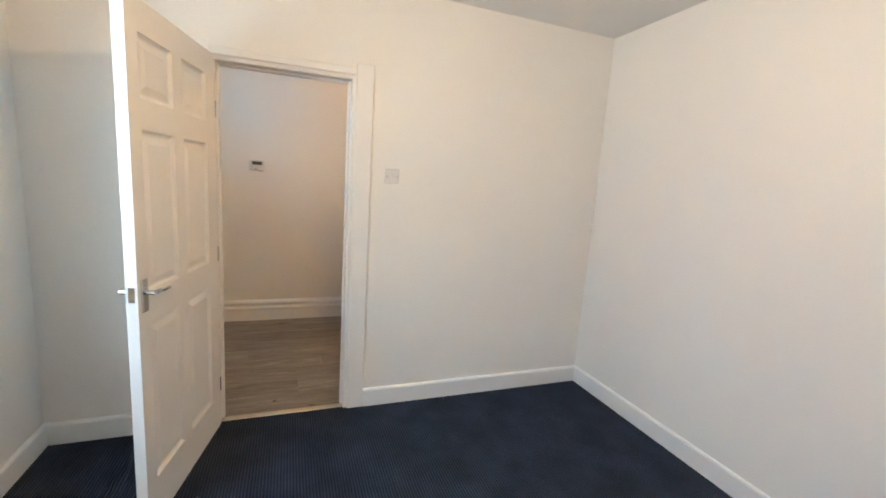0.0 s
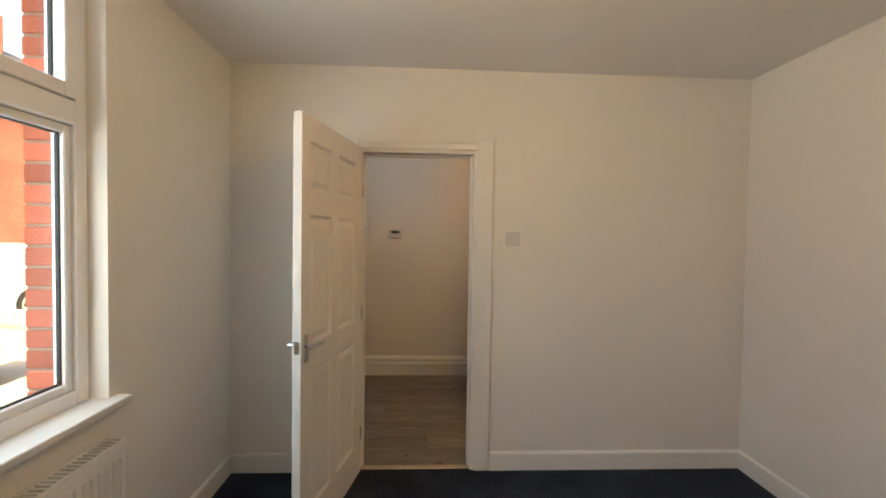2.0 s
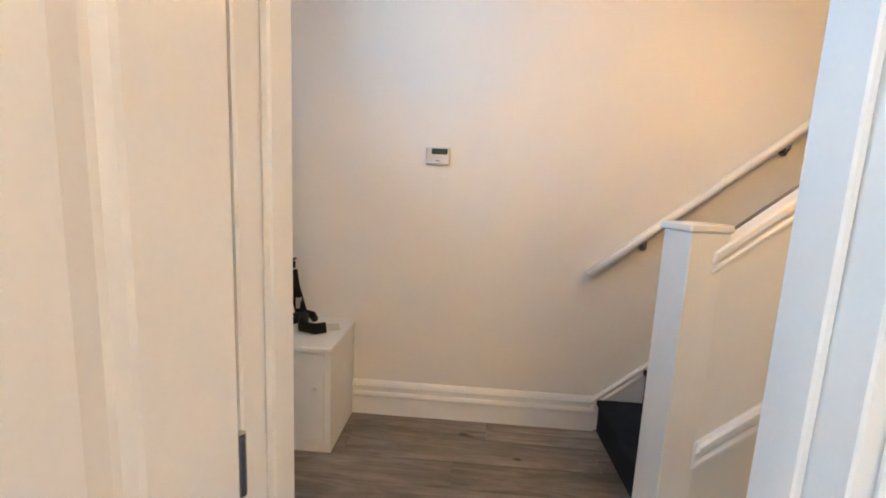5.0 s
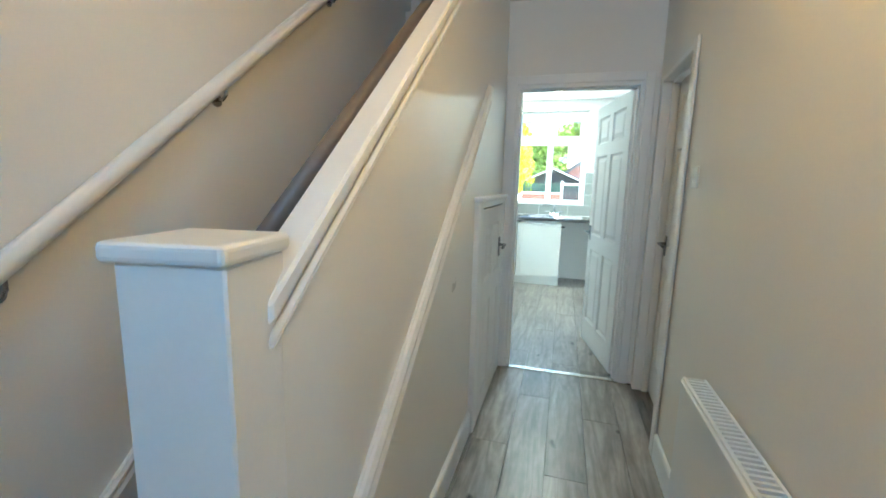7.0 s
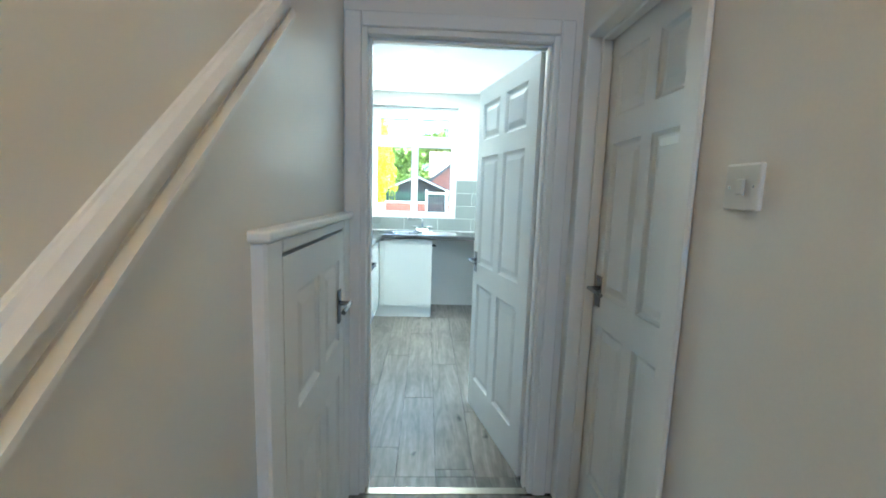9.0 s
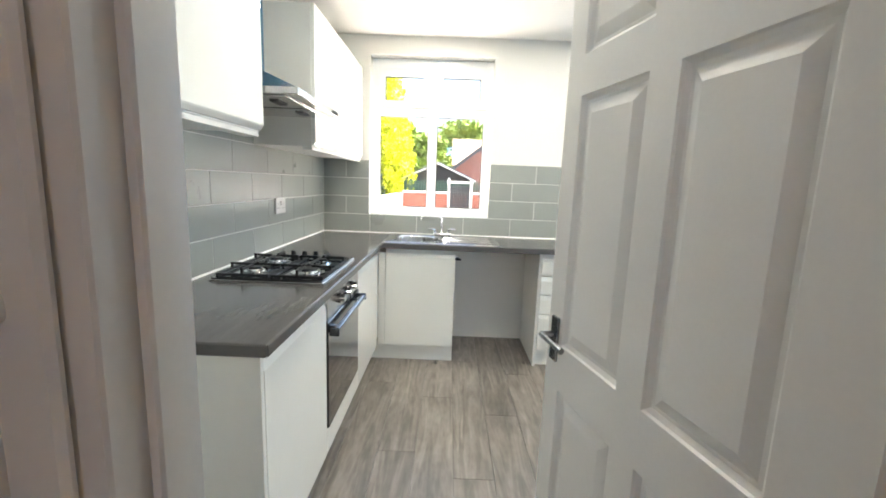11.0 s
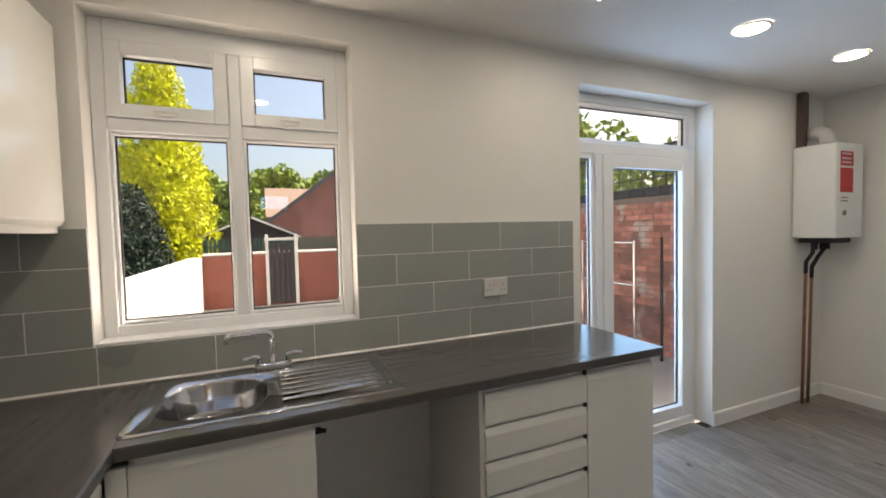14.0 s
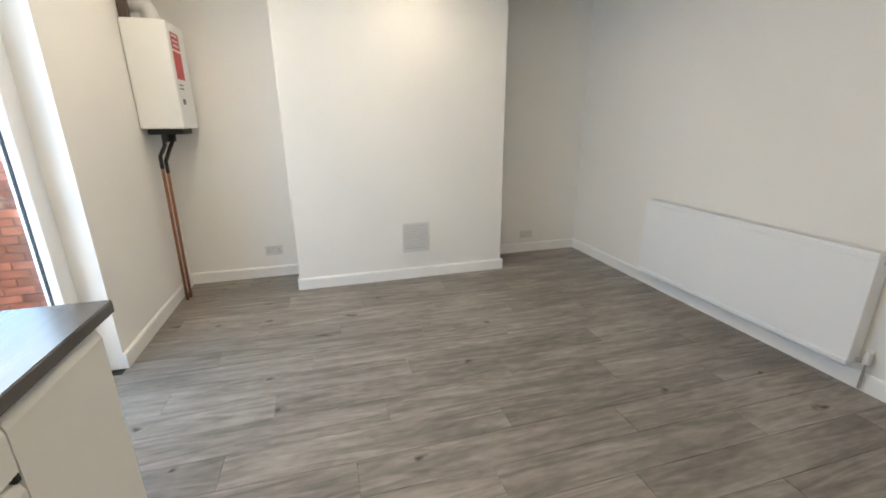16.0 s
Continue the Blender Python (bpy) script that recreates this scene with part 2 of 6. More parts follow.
M = dict(
    wall=mat("wall_paint", (0.80, 0.775, 0.73), 0.75, var=0.03, scale=1.2, fine=140, bump=0.12, big_bump=0.010),
    wall_k=mat("kitchen_paint", (0.80, 0.785, 0.75), 0.7, var=0.03, scale=1.2, fine=140, bump=0.12, big_bump=0.008),
    ceil=mat("ceiling_paint", (0.80, 0.785, 0.76), 0.8, var=0.03, scale=1.0, fine=120, bump=0.1, big_bump=0.008),
    stairwall=mat("stair_wall_eggshell", (0.78, 0.76, 0.71), 0.30, var=0.015, scale=1.5, fine=90, bump=0.05),
    gloss=mat("gloss_white_paint", (0.82, 0.81, 0.79), 0.32, var=0.03, scale=4, fine=90, bump=0.05),
    door=mat("door_white_paint", (0.80, 0.785, 0.76), 0.42, var=0.03, scale=4, fine=110, bump=0.08),
    upvc=mat("white_upvc", (0.84, 0.85, 0.86), 0.22, var=0.008, scale=5, fine=80),
    cab=mat("cabinet_gloss", (0.80, 0.80, 0.76), 0.035, var=0.012, scale=2, fine=30, coat=0.15),
    carc=mat("cabinet_carcass", (0.76, 0.755, 0.72), 0.4, var=0.02, scale=3, fine=60),
    worktop=mat("worktop_dark_oak", (0.096, 0.091, 0.088), 0.18, var=0.20, scale=4.5, fine=42, bump=0.06, stretch=(6, 0.7, 6)),
    worktop_x=mat("worktop_dark_oak_x", (0.096, 0.091, 0.088), 0.18, var=0.20, scale=4.5, fine=42, bump=0.06, stretch=(0.7, 6, 6)),
    tile=mat("grey_tile", (0.315, 0.332, 0.312), 0.30, var=0.05, scale=5, fine=120, bump=0.05, rnd=0.05),
    grout=mat("white_grout", (0.82, 0.81, 0.79), 0.85, var=0.06, scale=8, fine=150, bump=0.3),
    steel=mat("brushed_steel", (0.50, 0.50, 0.50), 0.24, 1.0, var=0.06, scale=6, fine=180, bump=0.02, stretch=(1, 9, 1)),
    film=mat("blue_film_steel", (0.004, 0.13, 0.25), 0.22, 0.45, var=0.12, scale=3, fine=40, coat=0.3),
    # polished handle metal with its dark reflections put into the base colour
    dark_reflection_steel=mat("steel_dark_reflections", (0.26, 0.27, 0.29), 0.18, 1.0, var=0.06, scale=6, fine=90),
    coping=mat("dark_coping_tile", (0.03, 0.028, 0.032), 0.75, var=0.35, scale=9, fine=60, bump=0.5),
    sink=mat("polished_sink_steel", (0.52, 0.52, 0.53), 0.13, 1.0, var=0.05, scale=6, fine=120),
    chrome=mat("chrome", (0.75, 0.75, 0.76), 0.09, 1.0, var=0.03, scale=9, fine=60),
    black=mat("black_enamel", (0.010, 0.011, 0.014), 0.12, var=0.2, scale=6, fine=60, coat=0.4),
    iron=mat("cast_iron", (0.007, 0.008, 0.010), 0.45, var=0.3, scale=20, fine=200, bump=0.3),
    plastic=mat("white_plastic", (0.66, 0.65, 0.63), 0.30, var=0.02, scale=9, fine=90),
    grey=mat("grey_plastic", (0.20, 0.20, 0.20), 0.4, var=0.1, scale=9, fine=90),
    dark=mat("dark_gap", (0.015, 0.015, 0.016), 0.7, var=0.2, scale=9, fine=90),
    lcd=mat("lcd_screen", (0.035, 0.055, 0.045), 0.18, var=0.1, scale=20, fine=90),
    boiler=mat("boiler_white", (0.80, 0.81, 0.79), 0.45, var=0.006, scale=3, fine=60),
    red=mat("red_label", (0.55, 0.02, 0.03), 0.4, var=0.06, scale=9, fine=90),
    copper=mat("copper_pipe", (0.50, 0.24, 0.14), 0.32, 1.0, var=0.25, scale=12, fine=60),
    duct=mat("brown_duct", (0.10, 0.07, 0.055), 0.5, var=0.2, scale=9, fine=60),
    rad=mat("radiator_enamel", (0.80, 0.81, 0.81), 0.45, var=0.006, scale=4, fine=70),
    brass=mat("steel_strip", (0.62, 0.58, 0.50), 0.25, 1.0, var=0.1, scale=12, fine=90),
    # grey with the stair rail's shade in it; also colours far window frames
    rail=mat("shaded_rail_and_frame_grey", (0.16, 0.13, 0.11), 0.4, var=0.15, scale=6, fine=60),
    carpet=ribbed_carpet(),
    stair_carpet=mat("stair_carpet", (0.022, 0.026, 0.036), 0.95, var=0.3, scale=8, fine=240, bump=0.8, spec=0.15),
    plank=wood_plank(),
    under=mat("subfloor", (0.03, 0.027, 0.024), 0.8, var=0.1),
    brick=mat("red_brick", (0.33, 0.095, 0.066), 0.85, var=0.22, scale=9, fine=90, bump=0.6, rnd=0.24),
    brick_w=weathered_brick(),
    mortar=mat("mortar", (0.22, 0.175, 0.15), 0.95, var=0.15, scale=9, fine=120, bump=0.6),
    stone=mat("painted_stone", (0.72, 0.70, 0.66), 0.8, var=0.06, scale=4, fine=60, bump=0.3),
    paving=mat("pale_concrete", (0.37, 0.35, 0.32), 0.9, var=0.14, scale=2, fine=60, bump=0.4),
    slate=mat("slate_roof", (0.085, 0.085, 0.095), 0.6, var=0.2, scale=4, fine=40, bump=0.4),
    pantile=mat("brown_roof_tile", (0.30, 0.20, 0.15), 0.8, var=0.2, scale=4, fine=40, bump=0.4),
    shed=mat("dark_stained_timber", (0.045, 0.04, 0.045), 0.7, var=0.3, scale=5, fine=60, bump=0.3, stretch=(8, 8, 1)),
    shed_roof=mat("blue_roof_felt", (0.045, 0.06, 0.10), 0.7, var=0.2, scale=4, fine=80, bump=0.3),
    fence=mat("green_fence", (0.035, 0.075, 0.055), 0.7, var=0.2, scale=6, fine=60, bump=0.2),
    car=mat("car_white", (0.80, 0.80, 0.80), 0.15, var=0.01, scale=2, fine=20, coat=0.8),
    tyre=mat("tyre_rubber", (0.015, 0.015, 0.015), 0.8, var=0.2, scale=9, fine=60),
    curtain=mat("pale_curtain", (0.45, 0.55, 0.52), 0.8, var=0.2, scale=4, fine=40),
    leaf=mat("green_leaf", (0.22, 0.29, 0.05), 0.6, var=0.5, scale=2.5, fine=30, spec=0.3),
    gold=mat("golden_conifer", (0.56, 0.58, 0.015), 0.6, var=0.4, scale=2.0, fine=20, spec=0.3),
    dark_leaf=mat("dark_conifer", (0.030, 0.050, 0.034), 0.7, var=0.5, scale=2.0, fine=20, spec=0.2),
    stand=mat("matt_black_plastic", (0.006, 0.006, 0.007), 0.6, var=0.2, scale=9, fine=90, spec=0.2),
    bark=mat("bark", (0.09, 0.065, 0.045), 0.95, var=0.3, scale=6, fine=60, bump=0.8),
    teal=mat("turquoise_plastic", (0.05, 0.35, 0.42), 0.4, var=0.06),
    paper=mat("leaflet_paper", (0.62, 0.60, 0.52), 0.5, var=0.2, scale=12, fine=80),
    bulb=emitter("warm_bulb", (1.0, 0.62, 0.31), BULB_ROOM),
    bulb_hall=emitter("hall_bulb", (1.0, 0.53, 0.165), BULB_HALL),
    led=emitter("led_disc", (1.0, 0.93, 0.80), DOWNLIGHT),
    glass=glass("window_glass", (0.97, 0.985, 0.98)),
    dark_glass=mat("dark_glass", (0.012, 0.013, 0.015), 0.03, var=0.1, coat=1.0),
    pane=mat("far_window_glass", (0.03, 0.05, 0.06), 0.04, var=0.2, coat=1.0),
)

# ---------------------------------------------------------------- building helpers
OFFSET = {}


def thing(name, at=(0, 0, 0), label="", category="", group="", kind="", m=None):
    """An Empty at a thing's base. With a pose m its parts are given in its own axes, else in the world's."""
    ob = new(name)
    ob.empty_display_size = 0.1
    if m is None:
        ob.location, OFFSET[ob] = at, Vector(at)
    else:
        ob.matrix_world, OFFSET[ob] = m, Vector()
    return tagged(ob, label, category, group, kind)


def part(name, bm, material, parent=None, label="", smooth=False):
    """Links a bmesh as one mesh object under a thing or a part."""
    me = bpy.data.meshes.new(name)
    off = OFFSET.get(parent, Vector())
    if off.length:
        bmesh.ops.translate(bm, verts=bm.verts, vec=-off)
    bmesh.ops.recalc_face_normals(bm, faces=bm.faces)
    for f in bm.faces:
        f.smooth = smooth
    bm.to_mesh(me)
    bm.free()
    me.materials.append(M[material])
    ob = new(name, me)
    if parent:
        ob.parent = parent
    OFFSET[ob] = off
    if label:
        ob["label"] = label
    return ob


def box(a, b, bevel=0.0, bm=None, seg=1):
    bm = bm or bmesh.new()
    r = bmesh.ops.create_cube(bm, size=1)
    vs = r["verts"]
    for v in vs:
        v.co = Vector([(a[i] + b[i]) / 2 + v.co[i] * (b[i] - a[i]) for i in range(3)])
    if bevel:
        es = list({e for v in vs for e in v.link_edges})
        bmesh.ops.bevel(bm, geom=es, offset=bevel, segments=seg, affect="EDGES", profile=0.5)
    return bm


def cyl(p, q, r, seg=16, r2=None, bm=None):
    bm = bm or bmesh.new()
    p, q = Vector(p), Vector(q)
    d = q - p
    m = Matrix.Translation((p + q) / 2) @ d.to_track_quat("Z", "Y").to_matrix().to_4x4()
    bmesh.ops.create_cone(bm, cap_ends=True, segments=seg, radius1=r, radius2=r if r2 is None else r2, depth=d.length, matrix=m)
    return bm


def prism(outline, axis, a, b, bm=None):
    """A solid from an outline of 2D points (in the other two axes, in order) drawn from a to b along an axis."""
    bm = bm or bmesh.new()
    def put(u, v, w):
        c = [u, v]
        c.insert("xyz".index(axis), w)
        return bm.verts.new(c)
    lo, hi = [put(u, v, a) for u, v in outline], [put(u, v, b) for u, v in outline]
    bm.faces.new(lo), bm.faces.new(hi)
    k = len(lo)
    for i in range(k):
        bm.faces.new((lo[i], lo[(i + 1) % k], hi[(i + 1) % k], hi[i]))
    return bm


def tube(points, r, seg=10, bm=None):
    """A round tube along a bent line."""
    bm = bm or bmesh.new()
    pts = [Vector(p) for p in points]
    rings = []
    for i, p in enumerate(pts):
        d = (pts[min(i + 1, len(pts) - 1)] - pts[max(i - 1, 0)]).normalized()
        u = d.orthogonal().normalized() if not rings else (u - d * u.dot(d)).normalized()
        w = d.cross(u)
        rings.append([bm.verts.new(p + r * (math.cos(2 * math.pi * k / seg) * u + math.sin(2 * math.pi * k / seg) * w)) for k in range(seg)])
    for s, t in zip(rings, rings[1:]):
        for k in range(seg):
            bm.faces.new((s[k], s[(k + 1) % seg], t[(k + 1) % seg], t[k]))
    bm.faces.new(rings[0]), bm.faces.new(rings[-1])
    return bm


def arc(c, r, a0, a1, plane, n=6):
    """Points on an arc about c in the plane of two axes, such as 'xz'."""
    out = []
    for k in range(n + 1):
        t = radians(a0 + (a1 - a0) * k / n)
        p = list(c)
        p["xyz".index(plane[0])] += r * math.cos(t)
        p["xyz".index(plane[1])] += r * math.sin(t)
        out.append(p)
    return out


def wall(name, axis, t0, t1, u0, u1, z0, z1, holes=(), material="wall", category="wall", label="white painted plaster wall"):
    """A wall of thickness t0..t1 across an axis, from u0 to u1 along the other, with openings (ua, ub, za, zb)."""
    us = sorted({u0, u1, *(h[0] for h in holes), *(h[1] for h in holes)})
    zs = sorted({z0, z1, *(h[2] for h in holes), *(h[3] for h in holes)})
    us, zs = [u for u in us if u0 <= u <= u1], [z for z in zs if z0 <= z <= z1]
    solid = {(i, j): not any(h[0] < (us[i] + us[i + 1]) / 2 < h[1] and h[2] < (zs[j] + zs[j + 1]) / 2 < h[3] for h in holes)
             for i in range(len(us) - 1) for j in range(len(zs) - 1)}
    bm, made = bmesh.new(), {}
    def v(i, j, k):
        if (i, j, k) not in made:
            t = (t0, t1)[k]
            made[i, j, k] = bm.verts.new((t, us[i], zs[j]) if axis == "x" else (us[i], t, zs[j]))
        return made[i, j, k]
    for (i, j), s in solid.items():
        if not s:
            continue
        for k in (0, 1):
            bm.faces.new((v(i, j, k), v(i + 1, j, k), v(i + 1, j + 1, k), v(i, j + 1, k)))
        for di, dj, a, b in ((-1, 0, (i, j), (i, j + 1)), (1, 0, (i + 1, j), (i + 1, j + 1)), (0, -1, (i, j), (i + 1, j)), (0, 1, (i, j + 1), (i + 1, j + 1))):
            if not solid.get((i + di, j + dj), False):
                bm.faces.new((v(*a, 0), v(*b, 0), v(*b, 1), v(*a, 1)))
    return tagged(part(name, bm, material), label, category, kind="structure")


def structure(name, bm, material, label, category, smooth=False):
    return tagged(part(name, bm, material, smooth=smooth), label, category, kind="structure")

# ---------------------------------------------------------------- the house: walls, ceilings, floors
CEIL, W, FRONT, BACK = 2.515, 5.39, -7.645, 0.0
HALL_R, ROOM = 1.68, 1.818              # the two faces of the wall between hall and front room
KD, KF = -3.28, -3.17                             # the two faces of the kitchen door's wall
KWIN, KDOOR = (0.40, 1.417, 1.066, 2.37), (2.775, 3.985, 0.0, 2.345)
FWIN, FDOOR = (2.80, 4.43, 0.845, 2.42), (0.85, 1.66, 0.0, 2.42)

wall("wall_west", "x", -0.25, 0.0, -7.93, 0.28, 0, 5.0)
wall("wall_east", "x", W, W + 0.25, -7.93, 0.28, 0, CEIL, material="wall_k")
wall("wall_rear", "y", 0.0, 0.28, 0.0, W, 0, CEIL, [KWIN, KDOOR], "wall_k")
wall("wall_front", "y", -7.745, FRONT, 0.0, W, 0, CEIL, [FWIN, FDOOR])
wall("wall_hall", "x", HALL_R, ROOM, FRONT, KD, 0, CEIL, [(-6.875, -6.125, 0, 2.025), (-4.04, -3.33, 0, 1.99)])
wall("wall_room_back", "y", -4.38, -3.91, ROOM, W, 0, CEIL)
wall("wall_kitchen_door", "y", KD, KF, 0.0, ROOM, 0, CEIL, [(0.80, 1.60, 0, 1.995)], "wall")
structure("stairwell_edge", box((0.66, -5.70, CEIL), (0.76, KD, CEIL + 0.4)), "wall", "plain plaster edge of the stairwell", "wall")
structure("stairwell_front_edge", box((0.0, -5.80, CEIL), (0.66, -5.70, CEIL + 0.4)), "wall", "plain plaster edge of the stairwell", "wall")
# unseen upper storey shell, added to swallow light and darken the stairwell
wall("wall_upper_east", "x", W, W + 0.25, -7.745, 0.28, CEIL + 0.41, 5.0)
wall("wall_upper_rear", "y", 0.0, 0.28, 0.0, W, CEIL + 0.41, 5.0)
structure("ceiling_upper", box((-0.25, -7.93, 5.0), (W + 0.25, 0.28, 5.15)), "ceil", "plain ceiling of the added, unseen and unlit upper floor", "ceiling")
structure("ceiling_room", box((ROOM, FRONT, CEIL), (W, -4.38, CEIL + 0.2)), "ceil", "white painted ceiling of the front room", "ceiling")
structure("ceiling_kitchen", box((0.0, KF, CEIL), (W, 0.0, CEIL + 0.2)), "ceil", "white painted kitchen ceiling", "ceiling")
structure("ceiling_dining", box((ROOM, -3.91, CEIL), (W, KF, CEIL + 0.2)), "ceil", "white painted kitchen ceiling", "ceiling")
structure("ceiling_hall", box((0.76, FRONT, CEIL), (HALL_R, KD, CEIL + 0.2)), "ceil", "white painted hall ceiling", "ceiling")
structure("ceiling_hall_front", box((0.0, FRONT, CEIL), (0.76, -5.70, CEIL + 0.2)), "ceil", "white painted hall ceiling", "ceiling")

# chimney breast in the kitchen
structure("chimney_breast", box((4.96, -2.827, 0), (W, -0.953, CEIL), 0.012, seg=2), "wall_k", "white plastered chimney breast", "chimney breast")

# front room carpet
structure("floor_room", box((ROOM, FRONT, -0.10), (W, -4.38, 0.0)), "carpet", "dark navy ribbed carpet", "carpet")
structure("subfloor_hall", box((0.0, FRONT, -0.12), (ROOM, KD, -0.012)), "under", "floor under the laminate", "floor")
structure("subfloor_kitchen", box((0.0, -3.91, -0.12), (W, 0.1, -0.0125)), "under", "floor under the laminate", "floor")


def skirting(name, runs, h=0.118, d=0.016, material="gloss"):
    """Boards with a rounded top edge; each run is (x, y, x, y, nx, ny): a line on the wall and the way into the room."""
    for x0, y0, x1, y1, nx, ny in runs:
        bm = bmesh.new()
        prof = [(0, 0), (d, 0), (d, h - 0.014), (d * 0.7, h - 0.004), (d * 0.35, h), (0, h)]
        ends = []
        for x, y in ((x0, y0), (x1, y1)):
            ends.append([bm.verts.new((x + nx * u, y + ny * u, z)) for u, z in prof])
        k = len(prof)
        for i in range(k):
            bm.faces.new((ends[0][i], ends[0][(i + 1) % k], ends[1][(i + 1) % k], ends[1][i]))
        bm.faces.new(ends[0]), bm.faces.new(ends[1])
        structure(name, bm, material, "white painted skirting board along the wall", "skirting board")


skirting("baseboard_room", [(ROOM, -4.38, ROOM, -6.03, 1, 0), (ROOM, -6.97, ROOM, FRONT, 1, 0), (ROOM + 0.016, FRONT, W, FRONT, 0, 1),
                            (ROOM + 0.016, -4.38, W, -4.38, 0, -1), (W, FRONT + 0.016, W, -4.396, -1, 0)])
skirting("baseboard_kitchen", [(3.985, 0, W, 0, 0, -1), (W, -0.016, W, -0.953, -1, 0), (4.96, -0.953, W - 0.016, -0.953, 0, 1), (4.96, -0.937, 4.96, -2.843, -1, 0),
                               (4.96, -2.827, W - 0.016, -2.827, 0, -1), (W, -2.827, W, -3.91, -1, 0), (ROOM, -3.91, W - 0.016, -3.91, 0, 1),
                               (1.66, KF, ROOM, KF, 0, 1), (ROOM, -3.894, ROOM, KF, 1, 0)], h=0.10)
skirting("baseboard_hall", [(HALL_R, -4.10, HALL_R, -6.04, -1, 0), (HALL_R, -6.96, HALL_R, FRONT, -1, 0), (0.735, -5.68, 0.735, -4.20, 1, 0)], h=0.13)


def stepped_skirting(name, y0, y1):
    """The hall's old tall skirting: a board with two rounded ridges above it."""
    bm = prism([(0, 0), (0.018, 0), (0.018, 0.105), (0.026, 0.112), (0.030, 0.124), (0.024, 0.136), (0.014, 0.142), (0.014, 0.158), (0.024, 0.164), (0.028, 0.178), (0.020, 0.194), (0.008, 0.205), (0, 0.205)], "y", y0, y1)
    structure(name, bm, "gloss", "tall white moulded skirting board", "skirting board", smooth=False)


stepped_skirting("baseboard_stairs", FRONT, -5.82)


# ---------------------------------------------------------------- doors and frames
def door_frame(name, axis, t0, t1, a, b, top, arch_w, sides, head=True, rise=None):
    """Lining of an opening a..b across a wall t0..t1, with architraves on the named sides."""
    root = thing(name, (0, 0, 0), "white painted door lining with architraves", "door frame", kind="structure")
    def put(lo, hi, bev=0.003):
        (u0, z0, w0), (u1, z1, w1) = lo, hi
        pa, pb = ((w0, u0, z0), (w1, u1, z1)) if axis == "x" else ((u0, w0, z0), (u1, w1, z1))
        return box(pa, pb, bev)
    e = 0.004
    part("jamb", put((a, 0, t0 - e), (a + 0.03, top, t1 + e)), "door", root)
    part("jamb", put((b - 0.03, 0, t0 - e), (b, top, t1 + e)), "door", root)
    part("head", put((a + 0.03, top - 0.03, t0 - e), (b - 0.03, top, t1 + e)), "door", root)
    mid = (t0 + t1) / 2
    part("door_stop", put((a + 0.03, 0, mid - 0.02), (a + 0.043, top - 0.03, mid + 0.02)), "door", root)
    part("door_stop", put((b - 0.043, 0, mid - 0.02), (b - 0.03, top - 0.03, mid + 0.02)), "door", root)
    part("door_stop", put((a + 0.043, top - 0.043, mid - 0.02), (b - 0.043, top - 0.03, mid + 0.02)), "door", root)
    for s, lo, hi in sides:
        w0, w1 = (t1 + e, t1 + 0.018) if s > 0 else (t0 - 0.018, t0 - e)
        if lo:
            part("architrave", put((a - lo, 0, w0), (a + 0.008, top + (rise or (arch_w if head else 0)), w1), 0.005), "door", root)
        if hi:
            part("architrave", put((b - 0.008, 0, w0), (b + hi, top + (rise or (arch_w if head else 0)), w1), 0.005), "door", root)
        if head:
            part("architrave", put((a + 0.008, top - 0.008, w0), (b - 0.008, top + arch_w, w1), 0.005), "door", root)
    return root


def panel_leaf(root, w, h, t=0.040, cols=((0.11, 0.36), (0.44, 0.685)), rows=((0.20, 0.85), (0.975, 1.56), (1.66, 1.87))):
    """A moulded panel door leaf: x from 0 (hinge) to w, y the thickness, both faces with sunk, fielded panels."""
    k = w / 0.76
    cols = [(a * k, b * k) for a, b in cols]
    xs = sorted({0, w, *(c for p in cols for c in p)})
    zs = sorted({0.005, h, *(c for p in rows for c in p)})
    bm = bmesh.new()
    for side in (0, 1):
        y, s = (-t / 2, 1) if side == 0 else (t / 2, -1)
        for x0, x1 in zip(xs, xs[1:]):
            for z0, z1 in zip(zs, zs[1:]):
                if any(a <= x0 and x1 <= b for a, b in cols) and any(a <= z0 and z1 <= b for a, b in rows):
                    rings = []
                    for inset, depth in ((0, 0), (0.003, 0.006), (0.012, 0.013), (0.020, 0.013), (0.046, 0.003)):
                        i = min(inset, (x1 - x0) / 2.5, (z1 - z0) / 2.5)
                        rings.append([bm.verts.new((x, y + s * depth, z)) for x, z in ((x0 + i, z0 + i), (x1 - i, z0 + i), (x1 - i, z1 - i), (x0 + i, z1 - i))])
                    for p, q in zip(rings, rings[1:]):
                        for j in range(4):
                            bm.faces.new((p[j], p[(j + 1) % 4], q[(j + 1) % 4], q[j]))
                    bm.faces.new(rings[-1])
                else:
                    bm.faces.new([bm.verts.new((x, y, z)) for x, z in ((x0, z0), (x1, z0), (x1, z1), (x0, z1))])
    for x in (0, w):
        bm.faces.new([bm.verts.new(c) for c in ((x, -t / 2, 0.005), (x, t / 2, 0.005), (x, t / 2, h), (x, -t / 2, h))])
    for z in (0.005, h):
        bm.faces.new([bm.verts.new(c) for c in ((0, -t / 2, z), (w, -t / 2, z), (w, t / 2, z), (0, t / 2, z))])
    bmesh.ops.remove_doubles(bm, verts=bm.verts, dist=0.0003)
    return part("leaf", bm, "door", root)


